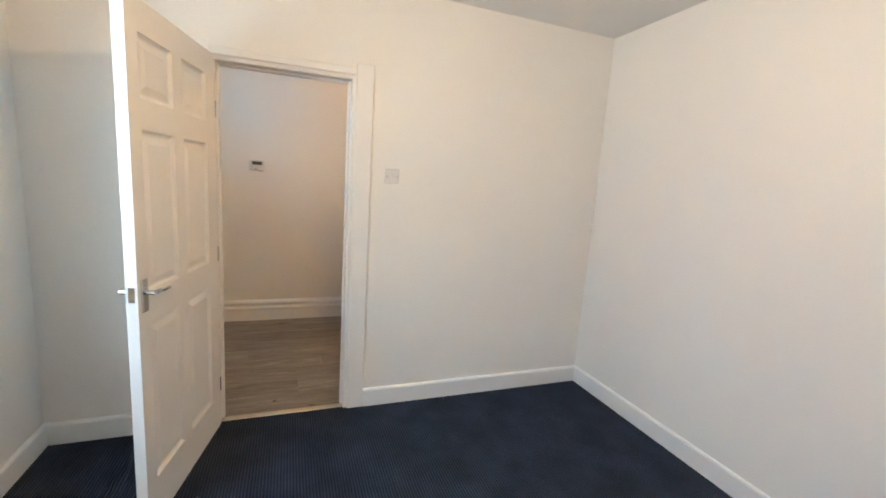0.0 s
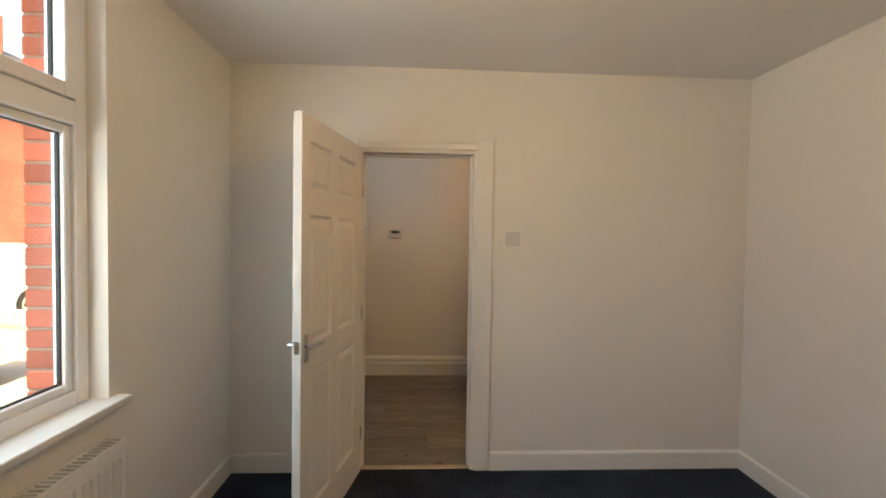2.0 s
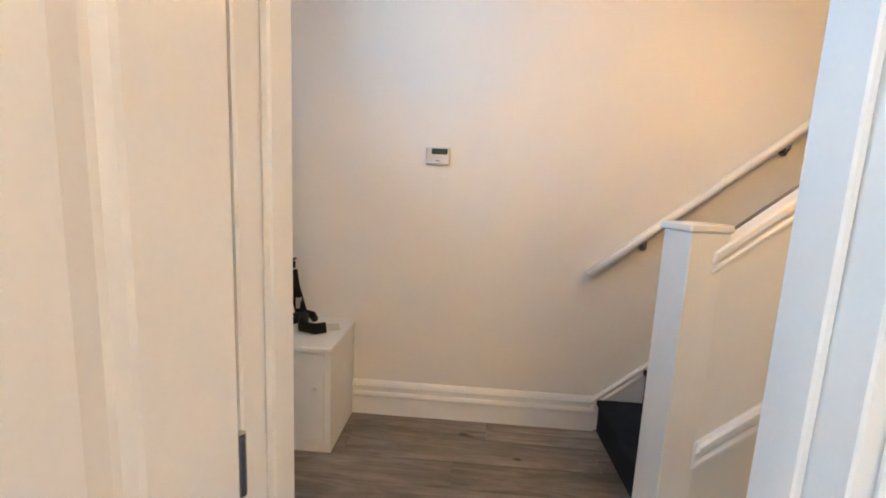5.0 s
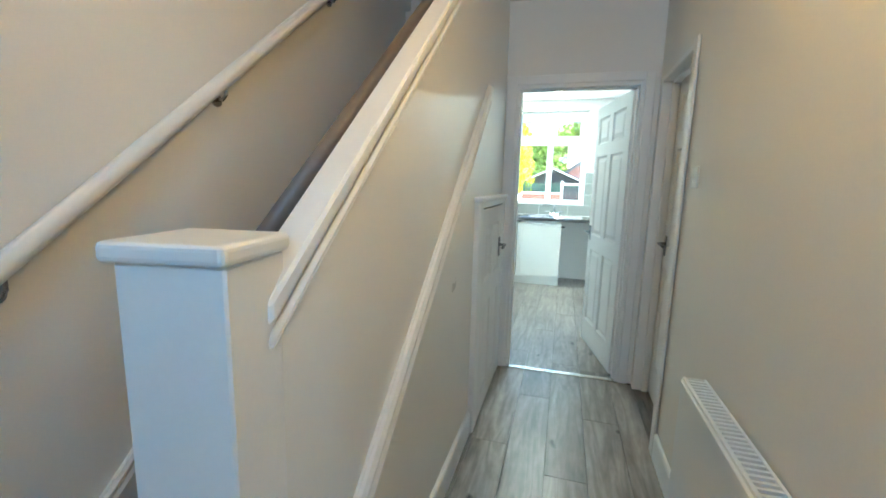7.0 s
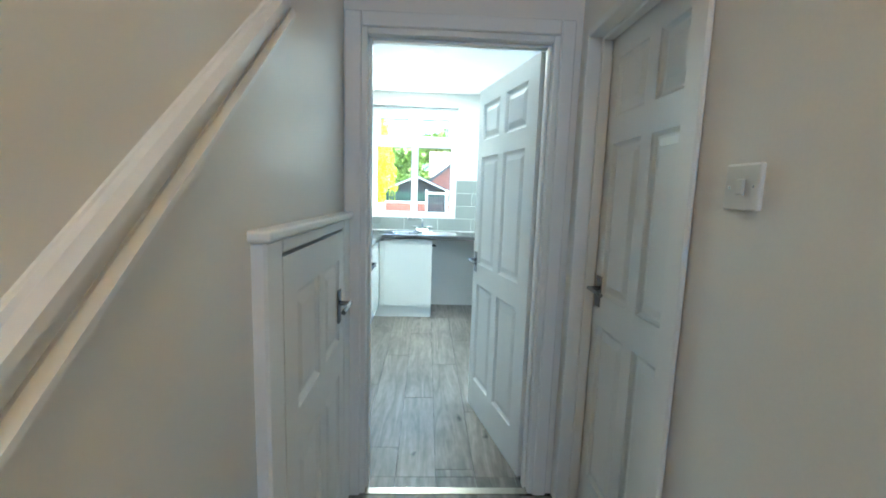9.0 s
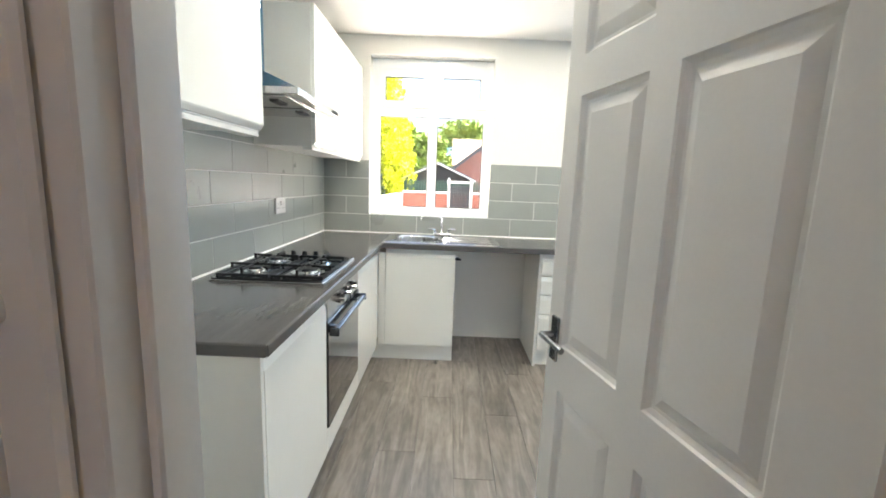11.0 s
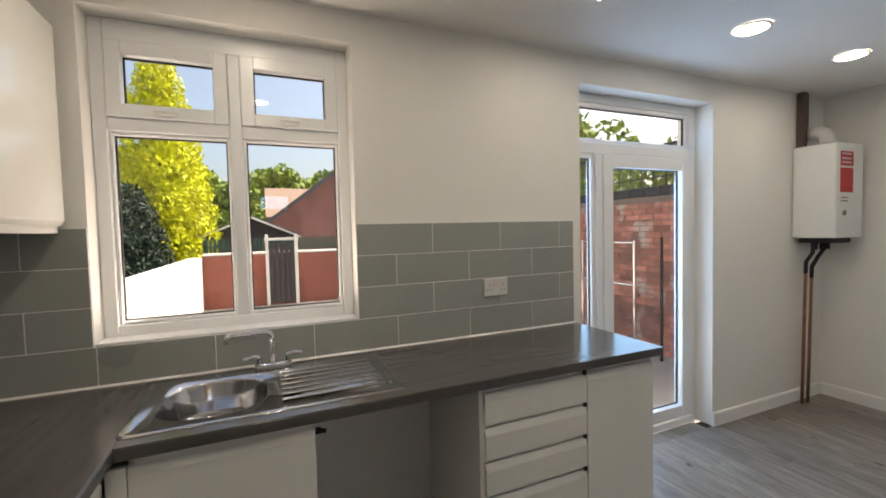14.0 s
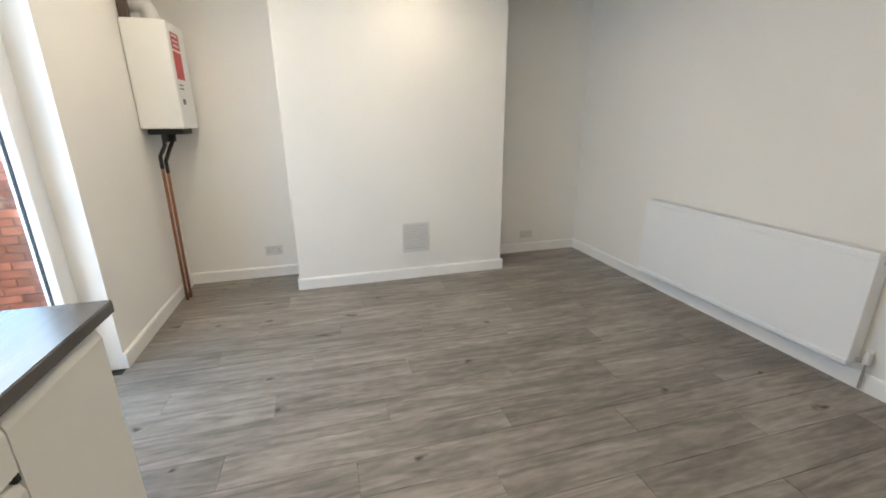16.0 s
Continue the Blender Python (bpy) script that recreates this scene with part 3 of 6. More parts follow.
def lever(root, x, z, y, side, toward, scale=1.0, metal="chrome"):
    """A lever handle on a tall plate, on the face y, pointing toward -1 or +1 along x."""
    s = scale
    plate = part("handle_plate", box((x - 0.020 * s, min(y, y + side * 0.008), z - 0.062 * s), (x + 0.020 * s, max(y, y + side * 0.008), z + 0.062 * s), 0.003, seg=2), metal, root, "metal handle plate")
    bm = cyl((x, y, z + 0.012 * s), (x, y + side * 0.042, z + 0.012 * s), 0.009 * s, 12)
    tube([(x - toward * 0.006, y + side * 0.042, z + 0.012 * s), (x + toward * 0.03 * s, y + side * 0.044, z + 0.013 * s), (x + toward * 0.07 * s, y + side * 0.043, z + 0.010 * s), (x + toward * 0.105 * s, y + side * 0.040, z + 0.006 * s)], 0.0085 * s, 10, bm)
    part("lever", bm, metal, plate, "metal lever")
    return plate


# front room: open six-panel door
door_frame("door_frame_room", "x", HALL_R, ROOM, -6.875, -6.125, 2.025, 0.034, [(1, 0.10, 0.092), (-1, 0.085, 0.085)], rise=0.06)
turn = math.degrees(math.atan2(-7.010 + 6.862, 2.565 - 1.825))
d1 = thing("door_1", label="white six-panel door standing open into the room", category="door", kind="structure", m=pose(1.834, -6.862, 0, 0, 0, turn))
panel_leaf(d1, 0.762, 2.012, rows=((0.20, 0.85), (0.975, 1.57), (1.68, 1.90)))
lever(d1, 0.722, 0.972, 0.018, 1, -1), lever(d1, 0.722, 0.972, -0.018, -1, -1)
part("latch", box((0.7615, -0.011, 0.955), (0.7638, 0.011, 1.01)), "chrome", d1)
for z in (0.25, 1.0, 1.75):
    part("hinge", cyl((-0.006, 0.018, z - 0.04), (-0.006, 0.018, z + 0.04), 0.006, 8), "steel", d1)
structure("threshold_room", box((ROOM - 0.05, -6.845, -0.002), (ROOM - 0.005, -6.155, 0.006), 0.002), "brass", "metal threshold strip in the doorway", "threshold")

# kitchen door, open into the kitchen
door_frame("door_frame_kitchen", "y", KD, KF, 0.80, 1.60, 1.995, 0.05, [(-1, 0.06, 0.05), (1, 0.06, 0.06)])
turn = math.degrees(math.atan2(-2.434 + 3.165, 1.402 - 1.568))
d2 = thing("door_2", label="white six-panel kitchen door standing open", category="door", kind="structure", m=pose(1.566, -3.165, 0, 0, 0, turn))
panel_leaf(d2, 0.75, 1.965, rows=((0.20, 0.81), (0.935, 1.575), (1.67, 1.875)))
lever(d2, 0.708, 0.945, 0.018, 1, -1, 1.0, "dark_reflection_steel"), lever(d2, 0.708, 0.945, -0.018, -1, -1, 1.0, "dark_reflection_steel")
for z in (0.25, 1.0, 1.75):
    part("hinge", cyl((-0.004, -0.018, z - 0.04), (-0.004, -0.018, z + 0.04), 0.006, 8), "steel", d2)
structure("threshold_kitchen", box((0.832, KD - 0.01, -0.002), (1.568, KD + 0.03, 0.007), 0.002), "brass", "bright metal threshold strip in the kitchen doorway", "threshold")

# closed door off the hall, set back in its opening
door_frame("door_frame_side", "x", HALL_R, ROOM, -4.04, -3.33, 1.99, 0.06, [(-1, 0.06, 0.0)], head=False)
d3 = thing("door_3", label="white panelled door closed in a deep opening", category="door", kind="structure", m=pose(1.795, -4.008, 0, 0, 0, 90))
panel_leaf(d3, 0.646, 1.957)
lever(d3, 0.60, 0.985, 0.018, 1, -1, 1.0, "dark_reflection_steel")

# little door under the stairs
STAIR = 0.735
us = thing("door_4", label="low white panelled cupboard door under the stairs", category="door", kind="structure", m=pose(STAIR + 0.012, -4.085, 0, 0, 0, 90))
panel_leaf(us, 0.66, 1.20, 0.030, rows=((0.12, 0.66), (0.79, 1.10)))
lever(us, 0.575, 0.93, -0.015, -1, -1, 1.0, "dark_reflection_steel")
fr = thing("cupboard_door_frame", (STAIR, -3.75, 0), "white architrave round the under-stairs door", "door frame", kind="structure")
part("architrave", box((STAIR - 0.01, -4.19, 0), (STAIR + 0.030, -4.095, 1.245), 0.006), "gloss", fr)
part("architrave", box((STAIR - 0.01, -3.415, 0), (STAIR + 0.030, -3.285, 1.245), 0.006), "gloss", fr)
part("architrave", box((STAIR - 0.01, -4.095, 1.208), (STAIR + 0.030, -3.415, 1.245), 0.006), "gloss", fr)
part("cap_moulding", box((STAIR - 0.01, -4.205, 1.245), (STAIR + 0.045, -3.285, 1.268), 0.006, seg=2), "gloss", fr)

# front door end of the hall
fdoor = thing("door_5", (1.255, -7.705, 0), "white front door under a glazed fanlight", "door", kind="structure")
part("door_panel", box((0.89, -7.73, 0.01), (1.62, -7.685, 2.02), 0.004), "door", fdoor)
part("frame_post", box((0.85, -7.745, 0), (0.89, -7.655, 2.42), 0.003), "upvc", fdoor)
part("frame_post", box((1.62, -7.745, 0), (1.66, -7.655, 2.42), 0.003), "upvc", fdoor)
part("transom", box((0.89, -7.745, 2.02), (1.62, -7.655, 2.07), 0.003), "upvc", fdoor)
part("frame_head", box((0.89, -7.745, 2.38), (1.62, -7.655, 2.42), 0.003), "upvc", fdoor)
p = part("fanlight_pane", box((0.89, -7.71, 2.07), (1.62, -7.706, 2.38)), "glass", fdoor)
p.visible_shadow = False

# ---------------------------------------------------------------- windows
def casement(root, x0, x1, z0, z1, y0, y1, bar, gy, sash=False):
    """A pane with its four bars in the opening x0..x1, z0..z1."""
    s = part("sash" if sash else "frame_light", box((x0, y0, z0), (x0 + bar, y1, z1), 0.004), "upvc", root)
    part("stile", box((x1 - bar, y0, z0), (x1, y1, z1), 0.004), "upvc", s)
    part("bottom_rail", box((x0 + bar, y0, z0), (x1 - bar, y1, z0 + bar), 0.004), "upvc", s)
    part("top_rail", box((x0 + bar, y0, z1 - bar), (x1 - bar, y1, z1), 0.004), "upvc", s)
    g = part("pane", box((x0 + bar - 0.004, gy, z0 + bar - 0.004), (x1 - bar + 0.004, gy + 0.006, z1 - bar + 0.004)), "glass", s)
    g.visible_shadow = False
    e = 0.005
    b = bmesh.new()
    for a, c in (((x0 + bar, z0 + bar), (x0 + bar + e, z1 - bar)), ((x1 - bar - e, z0 + bar), (x1 - bar, z1 - bar)), ((x0 + bar + e, z0 + bar), (x1 - bar - e, z0 + bar + e)), ((x0 + bar + e, z1 - bar - e), (x1 - bar - e, z1 - bar))):
        box((a[0], gy - 0.004, a[1]), (c[0], gy + 0.010, c[1]), bm=b)
    part("gasket", b, "dark", s)
    return s


kw = thing("window_1", (0.91, 0.12, 1.07), "white plastic kitchen window with two small top lights", "window", kind="structure")
fy0, fy1 = 0.105, 0.175
x0, x1, z0, z1 = KWIN
part("frame_post", box((x0, fy0, z0), (x0 + 0.05, fy1, z1), 0.004), "upvc", kw)
part("frame_post", box((x1 - 0.05, fy0, z0), (x1, fy1, z1), 0.004), "upvc", kw)
part("frame_sill", box((x0 + 0.05, fy0, z0), (x1 - 0.05, fy1, z0 + 0.055), 0.004), "upvc", kw)
part("frame_head", box((x0 + 0.05, fy0, z1 - 0.085), (x1 - 0.05, fy1, z1), 0.004), "upvc", kw)
part("mullion", box((0.893, fy0, z0 + 0.055), (0.942, fy1, z1 - 0.085), 0.004), "upvc", kw)
part("transom", box((x0 + 0.05, fy0 + 0.001, 1.92), (0.893, fy1, 1.975), 0.004), "upvc", kw)
part("transom", box((0.942, fy0 + 0.001, 1.92), (x1 - 0.05, fy1, 1.975), 0.004), "upvc", kw)
for a, b in ((x0 + 0.05, 0.893), (0.942, x1 - 0.05)):
    casement(kw, a, b, z0 + 0.055, 1.92, fy0 + 0.014, fy1 - 0.01, 0.015, 0.14)
    s = casement(kw, a + 0.001, b - 0.001, 1.976, z1 - 0.086, fy0 - 0.012, fy1 - 0.01, 0.055, 0.14, True)
    c = (a + b) / 2
    bm = box((c - 0.03, fy0 - 0.030, 1.990), (c + 0.03, fy0 - 0.012, 2.008), 0.003)
    box((c - 0.055, fy0 - 0.040, 1.992), (c + 0.03, fy0 - 0.028, 2.004), 0.003, bm)
    part("window_handle", bm, "plastic", s)
part("window_board", box((x0 + 0.002, -0.004, z0), (x1 - 0.002, fy0, z0 + 0.012), 0.003), "upvc", kw)

fw = thing("window_2", (3.6, -7.72, 0.86), "white plastic street window with top lights over a deep sill", "window", kind="structure")
fy1, fy0 = -7.715, -7.785
x0, x1, z0, z1 = FWIN
mid = (x0 + x1) / 2
part("frame_post", box((x0, fy0, z0), (x0 + 0.055, fy1, z1), 0.004), "upvc", fw)
part("frame_post", box((x1 - 0.055, fy0, z0), (x1, fy1, z1), 0.004), "upvc", fw)
part("frame_sill", box((x0 + 0.055, fy0, z0), (x1 - 0.055, fy1, z0 + 0.055), 0.004), "upvc", fw)
part("frame_head", box((x0 + 0.055, fy0, z1 - 0.06), (x1 - 0.055, fy1, z1), 0.004), "upvc", fw)
part("mullion", box((mid - 0.035, fy0, z0 + 0.055), (mid + 0.035, fy1, z1 - 0.06), 0.004), "upvc", fw)
for a, b in ((x0 + 0.055, mid - 0.035), (mid + 0.035, x1 - 0.055)):
    part("transom", box((a, fy0, 1.855), (b, fy1 + 0.006, 1.945), 0.006), "upvc", fw)
    casement(fw, a, b, z0 + 0.055, 1.855, fy0 + 0.01, fy1 - 0.014, 0.030, -7.755)
    casement(fw, a + 0.001, b - 0.001, 1.946, z1 - 0.061, fy0 + 0.01, fy1 + 0.012, 0.050, -7.755, True)
part("window_board", box((x0 - 0.05, -7.72, z0 - 0.025), (x1 + 0.05, FRONT + 0.055, z0 + 0.003), 0.006, seg=2), "gloss", fw)

gd = thing("door_6", (3.38, 0.13, 0), "white plastic glazed garden door with side light and fanlight", "door", kind="structure")
y0, y1 = 0.135, 0.205
x0, x1, z0, z1 = KDOOR
part("frame_post", box((x0, y0, 0), (x0 + 0.055, y1, z1), 0.004), "upvc", gd)
part("frame_post", box((x1 - 0.06, y0, 0), (x1, y1, z1), 0.004), "upvc", gd)
part("frame_head", box((x0 + 0.055, y0, z1 - 0.055), (x1 - 0.06, y1, z1), 0.004), "upvc", gd)
part("transom", box((x0 + 0.055, y0, 1.965), (x1 - 0.06, y1, 2.035), 0.004), "upvc", gd)
part("mullion", box((3.03, y0 - 0.002, 0.05), (3.085, y1, 1.965), 0.004), "upvc", gd)
part("cill", box((x0 + 0.055, y0 - 0.03, 0), (x1 - 0.06, y1, 0.05), 0.004), "upvc", gd)
casement(gd, x0 + 0.055, x1 - 0.06, 2.035, z1 - 0.055, y0 + 0.012, y1 - 0.01, 0.028, 0.17)
casement(gd, x0 + 0.055, 3.03, 0.05, 1.965, y0 + 0.012, y1 - 0.01, 0.032, 0.17)
casement(gd, 3.086, x1 - 0.061, 0.051, 1.964, y0 - 0.010, y1 - 0.01, 0.085, 0.17, True)

# ---------------------------------------------------------------- stairs
RISE, GO, Y0 = 0.195, 0.235, -5.80
SLOPE = RISE / GO
stairs = thing("staircase", (0.33, -5.80, 0), "enclosed straight stairs with dark navy carpet", "stairs", kind="structure")
for i in range(10):
    y = Y0 + i * GO
    bm = box((0.012, y - 0.018, (i + 1) * RISE - 0.035), (0.655, y + GO, (i + 1) * RISE), 0.012, seg=2)
    box((0.012, y, 0 if i == 0 else i * RISE - 0.05), (0.655, y + 0.02, (i + 1) * RISE - 0.03), bm=bm)
    part("step", bm, "stair_carpet", stairs)
part("underside", prism([(Y0 + 0.03, 0.0), (Y0 + 10 * GO, 10 * RISE - 0.06), (KD, 2.15), (KD, 1.5), (Y0 + 0.3, 0.0)], "x", 0.02, 0.65), "wall", stairs)
part("landing", box((0.012, -3.45, 2.10), (0.655, KD, 2.145)), "stair_carpet", stairs)


def sloped(y0, y1, zb, h, x0, x1, bev=0.004):
    """A board x0..x1 that follows the stairs, its lower edge at zb above y0."""
    bm = prism([(y0, zb), (y1, zb + SLOPE * (y1 - y0)), (y1, zb + SLOPE * (y1 - y0) + h), (y0, zb + h)], "x", x0, x1)
    bmesh.ops.bevel(bm, geom=bm.edges[:], offset=bev, segments=1, affect="EDGES")
    return bm


string = thing("stair_string", (0.02, -5.80, 0.2), "white moulded string board along the stairs", "stair string", kind="structure")
part("string_board", sloped(-5.83, KD, 0.0, 0.20, 0.001, 0.014), "gloss", string)
part("string_moulding", sloped(-5.85, KD, 0.165, 0.028, 0.001, 0.030, 0.008), "gloss", string)
part("string_moulding", sloped(-5.85, KD, 0.125, 0.024, 0.001, 0.026, 0.008), "gloss", string)

# the solid side of the stairs with its sloped capping
side = thing("stair_side_wall", (0.71, -4.3, 0), "glossy painted stair side with sloped capping", "stair wall", kind="structure")
top0 = 1.165
yc = -5.685 + (CEIL - top0) / SLOPE
bm = prism([(-5.705, 0), (-4.19, 0), (-4.19, 1.245), (KD, 1.245), (KD, CEIL), (yc + 0.015 / SLOPE, CEIL), (-5.705, top0 - 0.015 - 0.02 * SLOPE)], "x", 0.690, STAIR)
part("panelling", bm, "stairwall", side)
part("back_board", box((0.675, -4.19, 0), (0.689, KD, 1.245)), "dark", side)
part("capping", sloped(-5.71, yc - 0.02, top0 - 0.036 - 0.025 * SLOPE, 0.040, 0.672, STAIR + 0.012, 0.006), "gloss", side)
part("capping_bead", sloped(-5.71, yc, top0 - 0.078 - 0.025 * SLOPE, 0.028, STAIR, STAIR + 0.012, 0.008), "gloss", side)
# the stairwell's shade is put into this white rail's dark colour
part("inner_rail", tube([(0.622, y, top0 - 0.012 + SLOPE * (y + 5.65)) for y in (-5.64, -5.0, -4.4, yc - 0.05)], 0.021, 12), "rail", side, "round inner stair rail in a shaded dark tone", smooth=True)
mo = thing("stair_moulding", (STAIR, -4.7, 0.8), "white double-ridged moulding sloping along the stair side", "moulding", kind="structure")
zb = 0.30
part("ridge", sloped(-5.684, -3.95, zb, 0.115, STAIR, STAIR + 0.012, 0.004), "gloss", mo)
part("ridge", sloped(-5.684, -3.955, zb + 0.07, 0.042, STAIR, STAIR + 0.030, 0.010), "gloss", mo)
part("ridge", sloped(-5.684, -3.955, zb + 0.008, 0.034, STAIR, STAIR + 0.026, 0.009), "gloss", mo)
newel = thing("newel_post", label="square white boxed newel post with flat cap", category="newel post", kind="structure", m=pose(0.656, -5.744, 0, 0, 0, 9))
part("post", box((-0.070, -0.074, 0), (0.089, 0.074, 1.220), 0.004), "gloss", newel)
part("cap", box((-0.084, -0.086, 1.220), (0.097, 0.084, 1.249), 0.009, seg=3), "gloss", newel)

rail = thing("wall_handrail", (0.05, -5.936, 0.91), "round white handrail on steel brackets", "handrail")
pts = [(0.045, -5.936 + 0.3 * k, 0.913 + 0.815 * 0.3 * k) for k in range(9)]
part("rail", tube(pts, 0.024, 12), "gloss", rail, smooth=True)
for y in (-5.66, -5.024, -4.3):
    z = 0.913 + 0.815 * (y + 5.936) - 0.02
    bm = cyl((0.001, y, z - 0.045), (0.008, y, z - 0.045), 0.022, 12)
    tube([(0.006, y, z - 0.045), (0.032, y, z - 0.045), (0.045, y, z - 0.03), (0.045, y, z + 0.002)], 0.006, 8, bm)
    part("bracket", bm, "steel", rail)

# ---------------------------------------------------------------- radiators
def radiator(name, label, m, w, h, ribs, valve_x, d=0.06):
    """x along the wall from 0 to w, y out of the wall, z from 0; ribs: vertical flutes in the front panel."""
    root = thing(name, label=label, category="radiator", m=m)
    bm = bmesh.new()
    n = max(2, int(w / 0.033)) if ribs else 1
    step = w / n
    pts = []
    for i in range(n):
        x = i * step
        if ribs:
            pts += [(x, d - 0.008), (x + 0.2 * step, d), (x + 0.8 * step, d)]
        else:
            pts += [(x, d)]
    pts += [(w, d - (0.008 if ribs else 0))]
    outline = pts + [(w, d - 0.016), (0, d - 0.016)]
    prism(outline, "z", 0.0, h, bm)
    front = part("front_panel", bm, "rad", root)
    if ribs:
        part("seam", box((0, d - 0.006, h - 0.05), (w, d + 0.001, h - 0.004), 0.003), "rad", front)
        part("seam", box((0, d - 0.006, 0.004), (w, d + 0.001, 0.05), 0.003), "rad", front)
    else:
        part("edge_roll", box((0.0, d - 0.003, h - 0.03), (w, d + 0.004, h - 0.002), 0.003), "rad", front)
        part("edge_roll", box((0.0, d - 0.003, 0.002), (w, d + 0.004, 0.03), 0.003), "rad", front)
    part("back_panel", box((0.01, 0.014, 0.01), (w - 0.01, 0.026, h - 0.01)), "rad", root)
    for x in (-0.004, w - 0.002):
        part("side_panel", box((x, 0.008, 0.01), (x + 0.006, d, h), 0.002), "rad", root)
    bm = box((0, 0.010, h - 0.002), (w, 0.018, h + 0.010))
    box((0, d - 0.012, h - 0.002), (w, d - 0.002, h + 0.010), bm=bm)
    k = int(w / 0.022)
    for i in range(k + 1):
        x = i * w / k
        box((max(0, x - 0.0045), 0.018, h), (min(w, x + 0.0045), d - 0.012, h + 0.008), bm=bm)
    part("top_grille", bm, "rad", root)
    part("grille_shadow", box((0.01, 0.026, h - 0.03), (w - 0.01, d - 0.016, h - 0.02)), "dark", root)
    s = -1 if valve_x < w / 2 else 1
    bm = cyl((valve_x, 0.035, 0.03), (valve_x + s * 0.045, 0.035, 0.03), 0.010, 10)
    cyl((valve_x + s * 0.05, 0.035, -0.12), (valve_x + s * 0.05, 0.035, 0.03), 0.008, 10, bm=bm)
    v = part("valve", bm, "chrome", root)
    part("valve_head", cyl((valve_x + s * 0.05, 0.035, 0.025), (valve_x + s * 0.05, 0.035, 0.095), 0.018, 14, 0.015), "plastic", v)
    for x, q in ((-0.012, 0.006), (w - 0.006, w + 0.012)):
        part("bleed_plug", cyl((x, 0.045, h - 0.045), (q, 0.045, h - 0.045), 0.011, 10), "chrome", root)
    for x in (0.2, w - 0.2):
        part("bracket", box((x, 0.0, 0.1), (x + 0.03, 0.016, h - 0.08)), "rad", root)
    return root


radiator("radiator", "long white flat-panel radiator under the dining wall", pose(2.665, -3.91, 0.14), 1.56, 0.61, False, 0.0, 0.10)
radiator("radiator", "white ribbed radiator below the street window", pose(2.83, FRONT, 0.115), 1.40, 0.585, True, 0.0, 0.085)
radiator("radiator", "slim white radiator on the hall wall", pose(HALL_R, -5.76, 0.13, 0, 0, 90), 1.09, 0.545, False, 1.09, 0.085)

# ---------------------------------------------------------------- kitchen
def front_panel(root, name, axis, face, a, b, z0, z1, lip=True, label=""):
    """A gloss door or drawer front 18 mm thick whose top edge is cut back as a grip. axis: the way it faces."""
    g = 0.0015
    a, b = a + g, b - g
    d = 0.018
    prof = [(0, z0 + g), (0, z1 - 0.030), (-0.010, z1 - 0.004), (-0.014, z1), (-d, z1), (-d, z0 + g)] if lip else [(0, z0 + g), (0, z1 - g), (-d, z1 - g), (-d, z0 + g)]
    if axis == "x":
        bm = prism([(face + u, z) for u, z in prof], "y", a, b)
    else:
        bm = prism([(face - u, z) for u, z in prof], "x", a, b)
    return part(name, bm, "cab", root, label)


# prism outlines are given in the order of the two remaining axes
TOP = 0.91
# --- base units along the west wall
u = thing("base_unit", (0.3, -2.19, 0), "gloss white handleless base unit with end panel", "kitchen unit", "kitchen base units")
part("carcass", box((0.012, -2.478, 0.13), (0.56, -1.885, 0.868)), "carc", u)
part("end_panel", box((0.012, -2.50, 0.0), (0.582, -2.480, 0.868), 0.001), "cab", u)
front_panel(u, "door", "x", 0.582, -2.478, -1.885, 0.135, 0.84)
part("plinth", box((0.50, -2.478, 0), (0.518, -1.885, 0.13)), "cab", u)
u = thing("base_unit", (0.3, -1.0, 0), "gloss white corner base unit beside the oven", "kitchen unit", "kitchen base units")
part("carcass", box((0.012, -1.278, 0.13), (0.56, -0.012, 0.868)), "carc", u)
front_panel(u, "door", "x", 0.582, -1.278, -0.86, 0.135, 0.84)
front_panel(u, "filler_panel", "x", 0.582, -0.86, -0.60, 0.135, 0.84)
part("plinth", box((0.50, -1.278, 0), (0.518, -0.53, 0.13)), "cab", u)

ov = thing("built_in_oven", (0.3, -1.58, 0.13), "built-in single oven, steel control panel, black glass door", "oven")
part("body", box((0.02, -1.872, 0.13), (0.562, -1.290, 0.868)), "grey", ov)
part("control_panel", box((0.562, -1.876, 0.752), (0.585, -1.286, 0.862), 0.002), "steel", ov, "brushed steel control panel")
od = part("oven_door", box((0.562, -1.876, 0.255), (0.588, -1.286, 0.745), 0.003), "dark_glass", ov, "black glass oven door")
part("door_trim", box((0.5885, -1.870, 0.70), (0.590, -1.292, 0.742)), "black", od)
bm = box((0.605, -1.865, 0.692), (0.632, -1.297, 0.716), 0.007, seg=2)
for y in (-1.80, -1.36):
    box((0.586, y - 0.010, 0.696), (0.612, y + 0.010, 0.712), bm=bm)
part("handle", bm, "dark_reflection_steel", od, "polished steel bar handle")
part("handle_end", box((0.590, -1.874, 0.684), (0.634, -1.862, 0.722), 0.004), "black", od)
part("handle_end", box((0.590, -1.300, 0.684), (0.634, -1.288, 0.722), 0.004), "black", od)
for y in (-1.70, -1.58, -1.46):
    bm = cyl((0.585, y, 0.808), (0.600, y, 0.808), 0.024, 20)
    cyl((0.600, y, 0.808), (0.618, y, 0.808), 0.019, 20, 0.017, bm)
    part("knob", bm, "chrome", ov)
part("lower_trim", box((0.562, -1.876, 0.135), (0.582, -1.286, 0.25), 0.002), "cab", ov, "white infill panel under the oven")
part("plinth", box((0.50, -1.885, 0), (0.518, -1.280, 0.13)), "cab", ov)

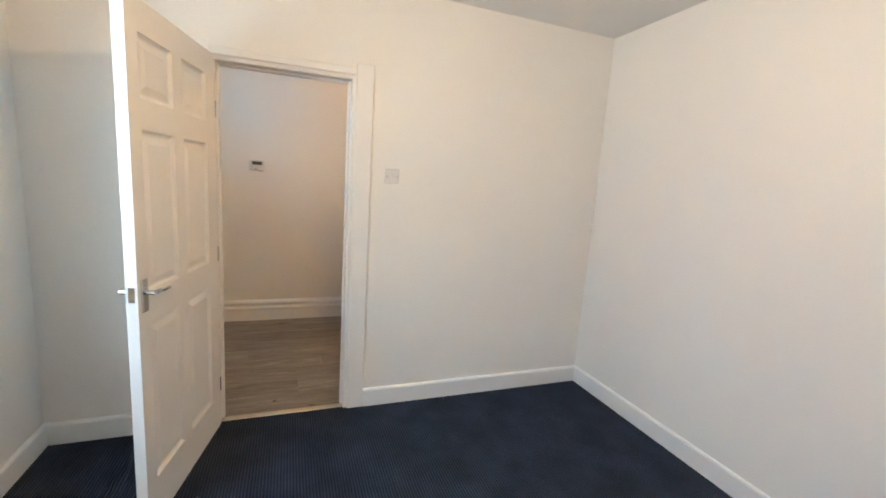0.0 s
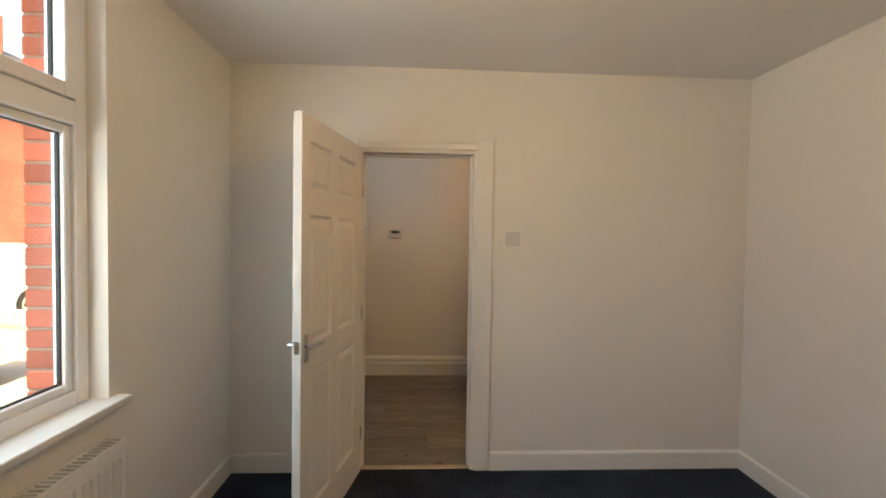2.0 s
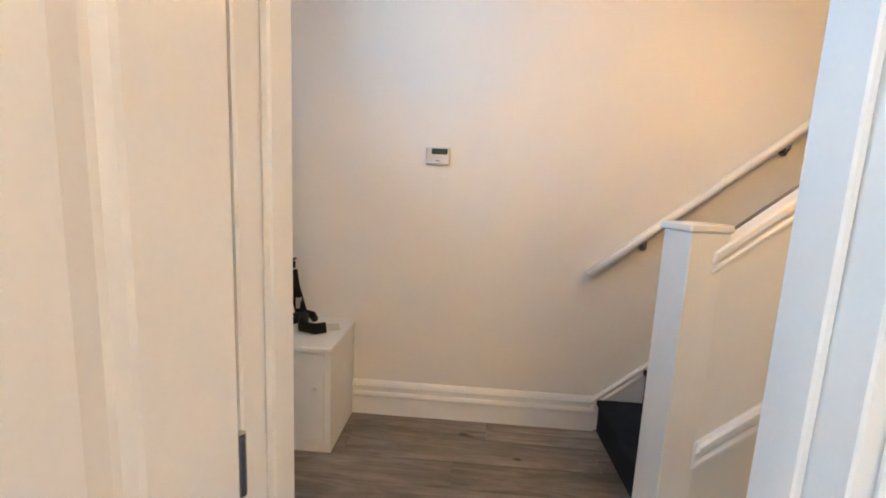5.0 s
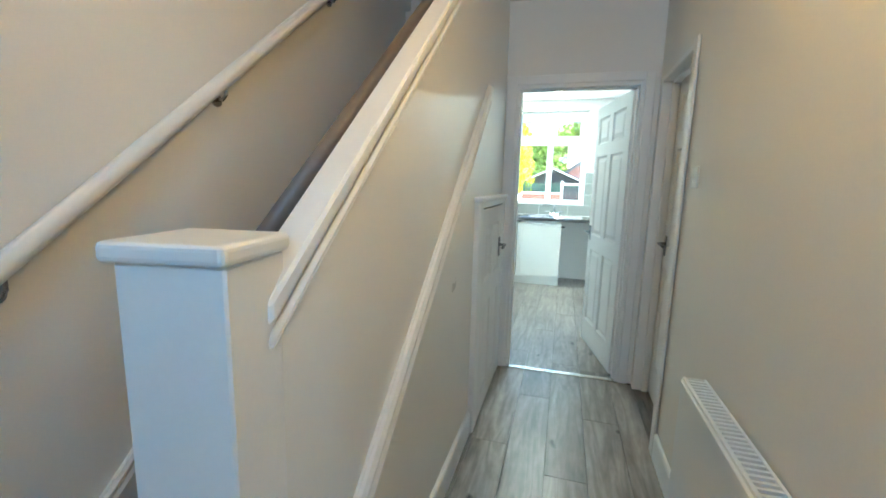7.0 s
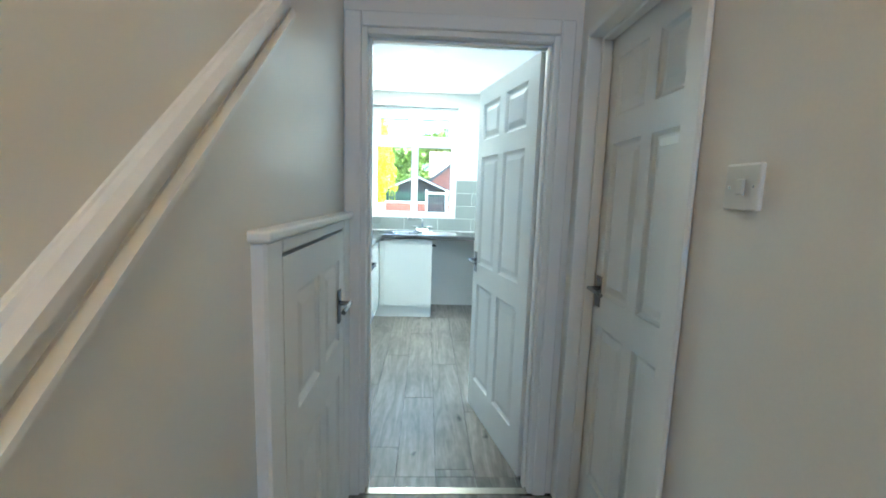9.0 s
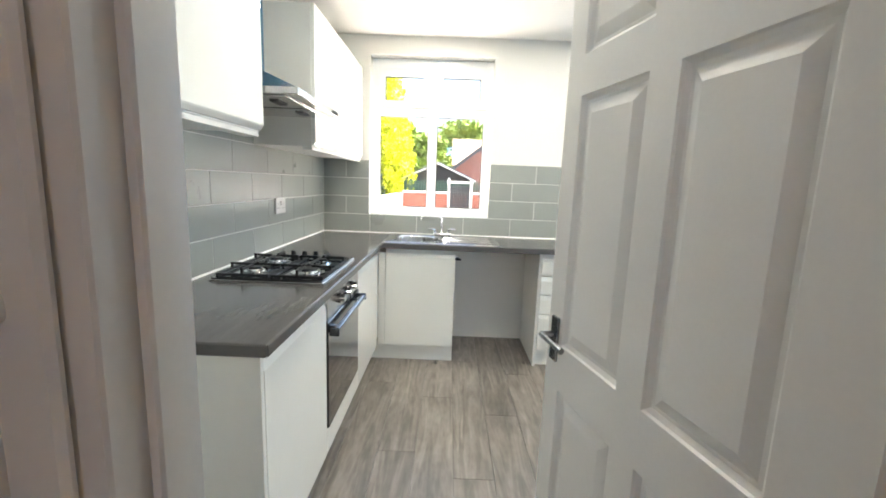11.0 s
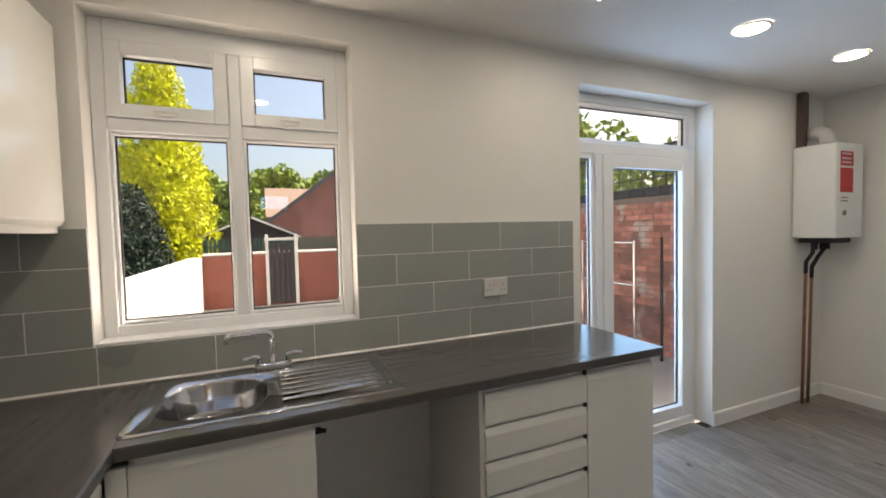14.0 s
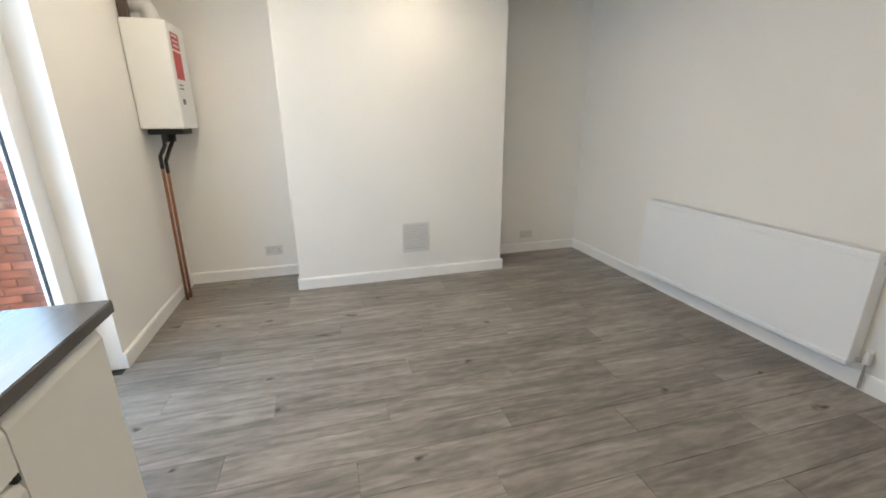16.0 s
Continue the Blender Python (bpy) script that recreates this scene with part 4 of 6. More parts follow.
# --- base units along the rear wall
u = thing("sink_unit", (0.89, -0.3, 0), "gloss white handleless base unit under the sink", "kitchen unit", "kitchen base units")
part("side_panel", box((0.634, -0.56, 0.13), (0.650, -0.012, 0.868)), "carc", u)
part("side_panel", box((1.130, -0.56, 0.13), (1.146, -0.012, 0.868)), "carc", u)
part("base", box((0.650, -0.56, 0.13), (1.130, -0.012, 0.148)), "carc", u)
front_panel(u, "door", "y", -0.582, 0.634, 1.146, 0.135, 0.84)
part("top_rail", box((0.650, -0.572, 0.79), (1.130, -0.560, 0.868)), "carc", u)
part("filler_panel", box((0.583, -0.582, 0.137), (0.632, -0.564, 0.838), 0.001), "cab", u)
part("plinth", box((0.520, -0.53, 0), (1.146, -0.512, 0.13)), "cab", u)
bm = cyl((1.146, -0.50, 0.795), (1.170, -0.50, 0.795), 0.012, 12)
cyl((1.168, -0.50, 0.795), (1.188, -0.503, 0.789), 0.008, 10, bm=bm)
part("waste_stub", bm, "dark", u, "black capped appliance waste stub")
u = thing("drawer_unit", (2.03, -0.3, 0), "gloss white four-drawer base unit with grip edges", "drawers", "kitchen base units")
part("carcass", box((1.78, -0.56, 0.13), (2.288, -0.012, 0.868)), "carc", u)
part("side_panel", box((1.762, -0.565, 0.0), (1.780, -0.012, 0.868)), "carc", u)
for a, b in ((0.715, 0.84), (0.572, 0.698), (0.428, 0.555), (0.135, 0.41)):
    front_panel(u, "drawer_front", "y", -0.582, 1.780, 2.288, a, b)
    part("grip_end", box((2.274, -0.5815, b - 0.004), (2.2885, -0.566, b + 0.016), 0.002), "dark", u, "dark end of the grip gap")
part("plinth", box((1.78, -0.53, 0), (2.288, -0.512, 0.13)), "cab", u)
u = thing("base_unit", (2.5, -0.3, 0), "gloss white base unit with end panel at the worktop's end", "kitchen unit", "kitchen base units")
part("carcass", box((2.290, -0.56, 0.13), (2.676, -0.012, 0.868)), "carc", u)
front_panel(u, "door", "y", -0.582, 2.290, 2.690, 0.135, 0.84)
part("end_panel", box((2.678, -0.582 + 0.02, 0.0), (2.696, -0.012, 0.868), 0.001), "cab", u)
part("plinth", box((2.290, -0.53, 0), (2.678, -0.512, 0.13)), "cab", u)

# --- worktops, with openings for the sink
SINK = (0.598, 1.475, -0.562, -0.058)
wt = thing("worktop", (0.3, -1.2, 0.87), "dark grey wood-grain laminate worktop", "worktop", "worktops")
part("slab", box((0.002, -2.525, 0.872), (0.612, -0.002, TOP), 0.004, seg=2), "worktop", wt)
wt2 = thing("worktop", (1.6, -0.3, 0.87), "dark grey wood-grain laminate worktop with inset sink", "worktop", "worktops")
bm = bmesh.new()
xs, ys = (0.6125, SINK[0] + 0.02, SINK[1] - 0.02, 2.722), (-0.612, SINK[2] + 0.02, SINK[3] - 0.02, -0.002)
for i in range(3):
    for j in range(3):
        if (i, j) != (1, 1):
            box((xs[i], ys[j], 0.872), (xs[i + 1], ys[j + 1], TOP), bm=bm)
bmesh.ops.remove_doubles(bm, verts=bm.verts, dist=0.0002)
inner = [f for f in bm.faces if len([g for g in bm.faces if g is not f and (g.calc_center_median() - f.calc_center_median()).length < 1e-4]) > 0]
bmesh.ops.delete(bm, geom=inner, context="FACES")
part("slab", bm, "worktop_x", wt2)
part("front_edge", box((0.6145, -0.6145, 0.8735), (2.720, -0.6105, TOP - 0.003), 0.0012), "worktop_x", wt2)
part("end_edge", box((2.7205, -0.610, 0.8735), (2.7245, -0.004, TOP - 0.003), 0.0012), "worktop_x", wt2)
part("front_edge", box((0.6105, -2.520, 0.8735), (0.6145, -0.6145, TOP - 0.003), 0.0012), "worktop", wt)
part("end_edge", box((0.004, -2.5275, 0.8735), (0.610, -2.5235, TOP - 0.003), 0.0012), "worktop_x", wt)

# --- inset sink and tap
sk = thing("sink", (1.06, -0.3, 0.9), "stainless steel inset sink with ribbed drainer", "sink")
def rounded(x0, x1, y0, y1, r, n=6):
    out = []
    for cx, cy, a in ((x1 - r, y1 - r, 0), (x0 + r, y1 - r, 90), (x0 + r, y0 + r, 180), (x1 - r, y0 + r, 270)):
        out += [(cx + r * math.cos(radians(a + 90 * k / n)), cy + r * math.sin(radians(a + 90 * k / n))) for k in range(n + 1)]
    return out
bm = bmesh.new()
x0, x1, y0, y1 = SINK
BOWL = (0.662, 1.006, -0.508, -0.150)
rim_o = [bm.verts.new((x, y, TOP + 0.0015)) for x, y in rounded(x0, x1, y0, y1, 0.03)]
rim_t = [bm.verts.new((x, y, TOP + 0.007)) for x, y in rounded(x0 + 0.008, x1 - 0.008, y0 + 0.008, y1 - 0.008, 0.026)]
rim_i = [bm.verts.new((x, y, TOP + 0.003)) for x, y in rounded(x0 + 0.020, x1 - 0.020, y0 + 0.020, y1 - 0.020, 0.022)]
k = len(rim_o)
for a, b in ((rim_o, rim_t), (rim_t, rim_i)):
    for i in range(k):
        bm.faces.new((a[i], a[(i + 1) % k], b[(i + 1) % k], b[i]))
b0 = [bm.verts.new((x, y, TOP + 0.003)) for x, y in rounded(*BOWL, 0.135)]
loops = [b0]
for inset, z, r in ((0.005, TOP - 0.006, 0.132), (0.012, TOP - 0.10, 0.127), (0.030, TOP - 0.145, 0.11), (0.09, TOP - 0.158, 0.05)):
    loops.append([bm.verts.new((x, y, z)) for x, y in rounded(BOWL[0] + inset, BOWL[1] - inset, BOWL[2] + inset, BOWL[3] - inset, r)])
for a, b in zip(loops, loops[1:]):
    for i in range(k):
        bm.faces.new((a[i], a[(i + 1) % k], b[(i + 1) % k], b[i]))
bm.faces.new(loops[-1])
es = [e for e in bm.edges if len(e.link_faces) == 1 and all(abs(v.co.z - TOP - 0.003) < 1e-5 for v in e.verts)]
bmesh.ops.triangle_fill(bm, edges=es, use_beauty=True)
part("basin", bm, "sink", sk, smooth=True)
for i in range(7):
    y = -0.475 + i * 0.052
    part("drainer_rib", box((1.050, y, TOP + 0.0015), (1.415, y + 0.016, TOP + 0.0075), 0.003), "sink", sk)
part("drainer_lip", box((1.428, -0.48, TOP + 0.0015), (1.438, -0.13, TOP + 0.008), 0.003), "steel", sk)
bm = cyl((0.842, -0.305, TOP - 0.159), (0.842, -0.305, TOP - 0.153), 0.035, 20)
part("waste", bm, "chrome", sk)
tap = thing("mixer_tap", (1.03, -0.085, TOP), "chrome mixer tap with crosshead handles", "tap")
bm = box((0.955, -0.115, TOP + 0.003), (1.105, -0.055, TOP + 0.03), 0.012, seg=2)
part("body", bm, "chrome", tap)
part("spout", tube([(1.03, -0.085, TOP + 0.02), (1.03, -0.085, TOP + 0.135), *[(x, -0.085, z) for x, _, z in arc((1.005, 0, TOP + 0.135), 0.025, 0, 90, "xz", 5)], (0.94, -0.100, TOP + 0.163), (0.876, -0.114, TOP + 0.166), *[(x, -0.116, z) for x, _, z in arc((0.874, 0, TOP + 0.150), 0.016, 90, 180, "xz", 4)], (0.858, -0.117, TOP + 0.132)], 0.0105, 12), "chrome", tap, smooth=True)
for x in (0.975, 1.085):
    bm = cyl((x, -0.085, TOP + 0.03), (x, -0.085, TOP + 0.055), 0.013, 12)
    s = -1 if x < 1.03 else 1
    tube([(x, -0.085, TOP + 0.055), (x + s * 0.02, -0.09, TOP + 0.062), (x + s * 0.06, -0.095, TOP + 0.058)], 0.008, 8, bm)
    part("tap_handle", bm, "chrome", tap)

# --- gas hob
hob = thing("gas_hob", (0.32, -1.58, TOP), "black four-burner gas hob with steel rim", "hob")
hx0, hx1, hy0, hy1 = 0.085, 0.560, -1.868, -1.283
part("rim", box((hx0 - 0.006, hy0 - 0.006, TOP + 0.0005), (hx1 + 0.006, hy1 + 0.006, TOP + 0.007), 0.002), "steel", hob, "polished steel rim")
part("plate", box((hx0, hy0, TOP + 0.004), (hx1, hy1, TOP + 0.013), 0.003), "black", hob)
burners = [(0.205, -1.715, 0.034), (0.445, -1.700, 0.052), (0.205, -1.475, 0.042), (0.440, -1.470, 0.030)]
for x, y, r in burners:
    bm = cyl((x, y, TOP + 0.012), (x, y, TOP + 0.016), r * 1.45, 24)
    cyl((x, y, TOP + 0.016), (x, y, TOP + 0.027), r * 1.05, 24, r, bm)
    b = part("burner", bm, "chrome", hob, "bright aluminium burner ring")
    part("burner_cap", cyl((x, y, TOP + 0.027), (x, y, TOP + 0.035), r * 0.80, 24, r * 0.74), "iron", b)
for gx in (0.205, 0.4425):
    bm = bmesh.new()
    w, z = 0.108, TOP + 0.046
    ya, yb = -1.835, -1.372
    def bar(p, q, t=0.005):
        box((min(p[0], q[0]) - t, min(p[1], q[1]) - t, min(p[2], q[2]) - t), (max(p[0], q[0]) + t, max(p[1], q[1]) + t, max(p[2], q[2]) + t), bm=bm)
    zl = TOP + 0.022
    bar((gx - w, ya, zl), (gx + w, ya, zl)), bar((gx - w, yb, zl), (gx + w, yb, zl)), bar((gx - w, ya, zl), (gx - w, yb, zl)), bar((gx + w, ya, zl), (gx + w, yb, zl))
    bar((gx - w, -1.595, zl), (gx + w, -1.595, zl))
    for yy in (-1.71, -1.475):
        for s in (-1, 1):
            bar((gx + s * w, yy, zl), (gx + s * w, yy, z)), bar((gx + s * 0.028, yy, z), (gx + s * w, yy, z))
            e = (ya, -1.595) if yy < -1.6 else (-1.595, yb)
            ye = e[0] if s < 0 else e[1]
            bar((gx, ye, zl), (gx, ye, z)), bar((gx, yy + s * 0.028, z), (gx, ye, z))
    for xx in (gx - w, gx + w):
        for yy in (ya, yb):
            bar((xx, yy, TOP + 0.012), (xx, yy, zl))
    part("pan_support", bm, "iron", hob, "cast-iron pan support")
for i in range(4):
    x = 0.235 + i * 0.062
    bm = cyl((x, -1.318, TOP + 0.012), (x, -1.318, TOP + 0.018), 0.018, 16)
    cyl((x, -1.318, TOP + 0.018), (x, -1.318, TOP + 0.046), 0.015, 16, 0.012, bm)
    part("knob", bm, "iron", hob)

# --- wall units and cooker hood
def wall_unit(y0, y1, doors, label):
    root = thing("wall_unit", (0.15, (y0 + y1) / 2, 1.5), label, "kitchen unit", "kitchen wall units")
    part("carcass", box((0.002, y0, 1.525), (0.325, y1, 2.252), 0.001), "carc", root)
    part("light_pelmet", box((0.27, y0 + 0.006, 1.506), (0.326, y1 - 0.006, 1.5245), 0.001), "carc", root)
    for a, b in doors:
        g = 0.0015
        bm = prism([(0.345, 1.552), (0.345, 2.250), (0.327, 2.250), (0.327, 1.532), (0.331, 1.532), (0.342, 1.546)], "y", a + g, b - g)
        part("door", bm, "cab", root)
    return root


wall_unit(-2.50, -1.896, [(-2.50, -1.896)], "gloss white single-door wall unit over the worktop")
wall_unit(-1.262, -0.035, [(-1.262, -0.632), (-0.632, -0.035)], "gloss white two-door wall unit in the corner")
hood = thing("cooker_hood", (0.2, -1.585, 1.68), "steel chimney cooker hood still in blue film", "cooker hood")
ha, hb = -1.885, -1.285
part("canopy_edge", box((0.012, ha, 1.676), (0.478, hb, 1.704), 0.002), "steel", hood, "brushed steel canopy edge")
bm = bmesh.new()
lo = [bm.verts.new(c) for c in ((0.012, ha + 0.004, 1.704), (0.47, ha + 0.004, 1.704), (0.47, hb - 0.004, 1.704), (0.012, hb - 0.004, 1.704))]
hi = [bm.verts.new(c) for c in ((0.012, -1.70, 1.842), (0.174, -1.70, 1.842), (0.174, -1.47, 1.842), (0.012, -1.47, 1.842))]
for i in range(4):
    bm.faces.new((lo[i], lo[(i + 1) % 4], hi[(i + 1) % 4], hi[i]))
bm.faces.new(lo), bm.faces.new(hi)
part("canopy", bm, "steel", hood, "sloping brushed steel canopy")
part("chimney", box((0.012, -1.698, 1.842), (0.170, -1.472, CEIL), 0.003), "film", hood, "chimney under blue protective film")
for a, b in ((-1.86, -1.60), (-1.57, -1.31)):
    f = part("grease_filter", box((0.06, a, 1.669), (0.42, b, 1.6755), 0.002), "steel", hood)
    part("filter_catch", box((0.32, (a + b) / 2 - 0.05, 1.664), (0.36, (a + b) / 2 + 0.05, 1.669), 0.001), "dark", f)
for i in range(5):
    part("button", cyl((0.478, -1.40 + i * 0.018, 1.690), (0.482, -1.40 + i * 0.018, 1.690), 0.006, 10), "dark", hood)

# --- sockets, switches, vents
def faceplate(name, label, category, m, w, h, kind="socket"):
    """A plate in its own axes: x across, y out of the wall, z up; centred."""
    root = thing(name, label=label, category=category, m=m)
    mt = "plastic"
    part("plate", box((-w / 2, 0.0, -h / 2), (w / 2, 0.011, h / 2), 0.004, seg=2), mt, root)
    if kind == "socket":
        n = 2 if w > 0.12 else 1
        for i in range(n):
            cx = (-w / 4, w / 4)[i] if n == 2 else 0
            sx = cx * 0.28 if n == 2 else 0.022
            s = part("rocker", box((sx - 0.007, 0.010, 0.004), (sx + 0.007, 0.014, 0.030), 0.002), mt, root)
            for dx, dz, pw, ph in ((0, 0.012, 0.004, 0.009), (-0.011, -0.014, 0.0065, 0.005), (0.011, -0.014, 0.0065, 0.005)):
                part("pin_hole", box((cx * 1.15 + dx - pw / 2, 0.0105, dz - ph / 2), (cx * 1.15 + dx + pw / 2, 0.0116, dz + ph / 2)), "dark", root)
            part("red_dot", box((sx - 0.003, 0.0141, 0.022), (sx + 0.003, 0.0145, 0.024)), "red", s)
    elif kind == "switch":
        s = part("rocker", box((-0.011, 0.010, -0.016), (0.011, 0.015, 0.016), 0.003), mt, root)
        for dx in (-0.030, 0.030):
            part("screw", cyl((dx, 0.0095, 0), (dx, 0.0112, 0), 0.003, 8), "steel", root)
    return root


WEST, REAR, EAST, ROOMW, HALLW = 90 - 180, 180, 90, -90, 90
faceplate("double_socket", "white double socket with two rockers on the tiles", "socket", pose(0.011, -2.050, 1.170, 0, 0, WEST), 0.146, 0.100)
faceplate("double_socket", "white double socket on the tiles near the corner", "socket", pose(0.011, -0.950, 1.176, 0, 0, WEST), 0.146, 0.100)
faceplate("double_socket", "white double socket on the rear tiles", "socket", pose(2.168, -0.011, 1.168, 0, 0, REAR), 0.146, 0.095)
faceplate("double_socket", "white double socket low in the alcove", "socket", pose(W, -0.724, 0.253, 0, 0, EAST), 0.146, 0.088)
faceplate("double_socket", "white double socket low in the far alcove", "socket", pose(W, -3.312, 0.20, 0, 0, EAST), 0.146, 0.088)
faceplate("light_switch", "white light switch with two screws beside the door", "switch", pose(ROOM, -5.905, 1.473, 0, 0, ROOMW), 0.088, 0.088, "switch")
faceplate("light_switch", "white light switch on the hall wall", "switch", pose(HALL_R, -4.24, 1.38, 0, 0, HALLW), 0.088, 0.088, "switch")

th = thing("thermostat", label="white room thermostat with grey display", category="thermostat", m=pose(0.0, -6.772, 1.502, 0, 0, -90))
part("case", box((-0.064, 0, -0.045), (0.064, 0.028, 0.045), 0.008, seg=3), "plastic", th)
part("display", box((-0.050, 0.0275, 0.006), (0.034, 0.0290, 0.036), 0.001), "lcd", th, "dark grey display")
part("button", box((0.043, 0.0275, 0.012), (0.052, 0.0305, 0.034), 0.001), "plastic", th)
part("mark", box((-0.010, 0.028, -0.031), (0.012, 0.0288, -0.025)), "grey", th)

vent = thing("air_vent", label="white louvred air vent low on the chimney breast", category="vent", m=pose(4.96, -1.99, 0.387, 0, 0, 90))
bm = bmesh.new()
for a, b in (((-0.122, -0.135), (0.122, -0.118)), ((-0.122, 0.118), (0.122, 0.135)), ((-0.122, -0.118), (-0.106, 0.118)), ((0.106, -0.118), (0.122, 0.118))):
    box((a[0], 0, a[1]), (b[0], 0.012, b[1]), bm=bm)
part("frame", bm, "plastic", vent)
part("backing", box((-0.106, 0.0005, -0.118), (0.106, 0.002, 0.118)), "grey", vent)
for i in range(14):
    z = -0.112 + i * 0.0172
    part("slat", prism([(0.002, z), (0.011, z - 0.002), (0.011, z), (0.002, z + 0.010)], "x", -0.106, 0.106), "plastic", vent)

# --- boiler and its pipes
bo = thing("boiler", (5.14, -0.15, 1.355), "white wall-mounted gas boiler with red label", "boiler")
bx0, bx1, by, bz0, bz1 = 4.945, 5.335, -0.285, 1.355, 2.075
part("case", box((bx0, by, bz0), (bx1, -0.004, bz1), 0.012, seg=3), "boiler", bo)
part("front_label", box((bx0 + 0.055, by - 0.002, 1.90), (bx0 + 0.235, by - 0.0005, 2.01)), "red", bo, "red label")
part("front_label", box((bx0 + 0.055, by - 0.002, 1.70), (bx0 + 0.235, by - 0.0005, 1.885)), "red", bo, "red label")
for z in (1.985, 1.95, 1.92):
    part("label_text", box((bx0 + 0.075, by - 0.003, z), (bx0 + 0.20, by - 0.0021, z + 0.012)), "plastic", bo)
for z in (1.655, 1.63):
    part("label_text", box((bx0 + 0.07, by - 0.003, z), (bx0 + 0.16, by - 0.0005, z + 0.010)), "grey", bo)
part("dial", cyl((bx0 + 0.11, by - 0.010, 1.545), (bx0 + 0.11, by, 1.545), 0.020, 16), "grey", bo)
part("lower_cover", box((bx0 + 0.04, by + 0.02, 1.315), (bx1 - 0.12, -0.03, 1.354), 0.006), "dark", bo, "black valve cover")
bm = tube([(5.10, -0.16, bz1 - 0.01), (5.10, -0.16, bz1 + 0.03), *arc((5.10, -0.10, bz1 + 0.05), 0.06, 180, 90, "yz", 4), (5.10, -0.02, bz1 + 0.11)], 0.05, 16)
part("flue_elbow", bm, "plastic", bo, smooth=True)
part("flue_collar", cyl((5.10, -0.16, bz1 - 0.002), (5.10, -0.16, bz1 + 0.02), 0.065, 20), "plastic", bo)
pipes = thing("boiler_pipes", (5.08, -0.06, 0), "copper pipes from the boiler to the floor", "pipes")
for pts in ([(5.005, -0.12, 1.33), (5.005, -0.12, 1.24), (5.005, -0.075, 1.16), (5.005, -0.06, 0.0)],
            [(5.10, -0.15, 1.33), (5.10, -0.15, 1.27), (5.075, -0.12, 1.20), (5.068, -0.085, 1.12), (5.068, -0.07, 0.0)]):
    run = part("pipe", tube(pts, 0.0115, 10), "copper", pipes, smooth=True)
    low = pts[-2]
    part("sleeve", tube([*pts[:-1], (low[0], low[1] + 0.0012, low[2] - 0.09)], 0.0135, 10), "dark", run, "black sleeve round the upper pipe", smooth=True)
for x in (5.005, 5.10, 5.18):
    part("valve", cyl((x, -0.135, 1.26), (x, -0.135, 1.33), 0.016, 10), "dark", pipes)
du = thing("pipe_duct", (5.03, -0.03, 2.1), "brown duct and pipe from the boiler to the ceiling", "duct")
part("duct", box((4.99, -0.06, bz1 + 0.001), (5.035, -0.004, CEIL), 0.004), "duct", du)
part("pipe", cyl((5.085, -0.03, bz1 + 0.1), (5.085, -0.03, CEIL), 0.012, 10), "duct", du)

# --- lamps
# the y -1.975 row is unseen, added to brighten the chimney breast and units
for i, (x, y) in enumerate(((1.01, -0.565), (1.01, -1.27), (2.42, -0.575), (3.43, -0.575), (4.42, -0.575), (1.01, -1.975), (2.42, -1.975), (3.43, -1.975), (4.42, -1.975))):
    li = thing("downlight", (x, y, CEIL), "round white recessed ceiling light, lit", "ceiling light", "kitchen downlights")
    bm = bmesh.new()
    ro = [bm.verts.new((x + 0.088 * math.cos(a), y + 0.088 * math.sin(a), CEIL - 0.001)) for a in (2 * math.pi * k / 32 for k in range(32))]
    rt = [bm.verts.new((x + 0.080 * math.cos(a), y + 0.080 * math.sin(a), CEIL - 0.010)) for a in (2 * math.pi * k / 32 for k in range(32))]
    ri = [bm.verts.new((x + 0.072 * math.cos(a), y + 0.072 * math.sin(a), CEIL - 0.007)) for a in (2 * math.pi * k / 32 for k in range(32))]
    for a, b in ((ro, rt), (rt, ri)):
        for k in range(32):
            bm.faces.new((a[k], a[(k + 1) % 32], b[(k + 1) % 32], b[k]))
    part("rim", bm, "plastic", li)
    part("diffuser", cyl((x, y, CEIL - 0.008), (x, y, CEIL - 0.002), 0.073, 32), "led", li, "glowing white diffuser")


def pendant(x, y, z, bulb, label):
    root = thing("pendant_lamp", (x, y, CEIL), label, "ceiling light")
    part("ceiling_rose", cyl((x, y, CEIL - 0.02), (x, y, CEIL), 0.035, 20, 0.04), "plastic", root)
    part("flex", cyl((x, y, z + 0.09), (x, y, CEIL - 0.02), 0.003, 8), "plastic", root)
    part("lampholder", cyl((x, y, z + 0.045), (x, y, z + 0.095), 0.017, 16, 0.013), "plastic", root)
    bm = bmesh.new()
    bmesh.ops.create_uvsphere(bm, u_segments=20, v_segments=12, radius=0.031, matrix=Matrix.Translation((x, y, z)))
    for v in bm.verts:
        if v.co.z > z:
            v.co.z = z + (v.co.z - z) * 1.7
            f = 1 - 0.4 * (v.co.z - z) / 0.053
            v.co.x, v.co.y = x + (v.co.x - x) * f, y + (v.co.y - y) * f
    part("bulb", bm, bulb, root, "lit warm bulb", smooth=True)


pendant(3.60, -6.082, 2.175, "bulb", "bare warm bulb on a short white flex")
pendant(1.20, -5.55, 2.22, "bulb_hall", "bare warm hall bulb on a short flex")

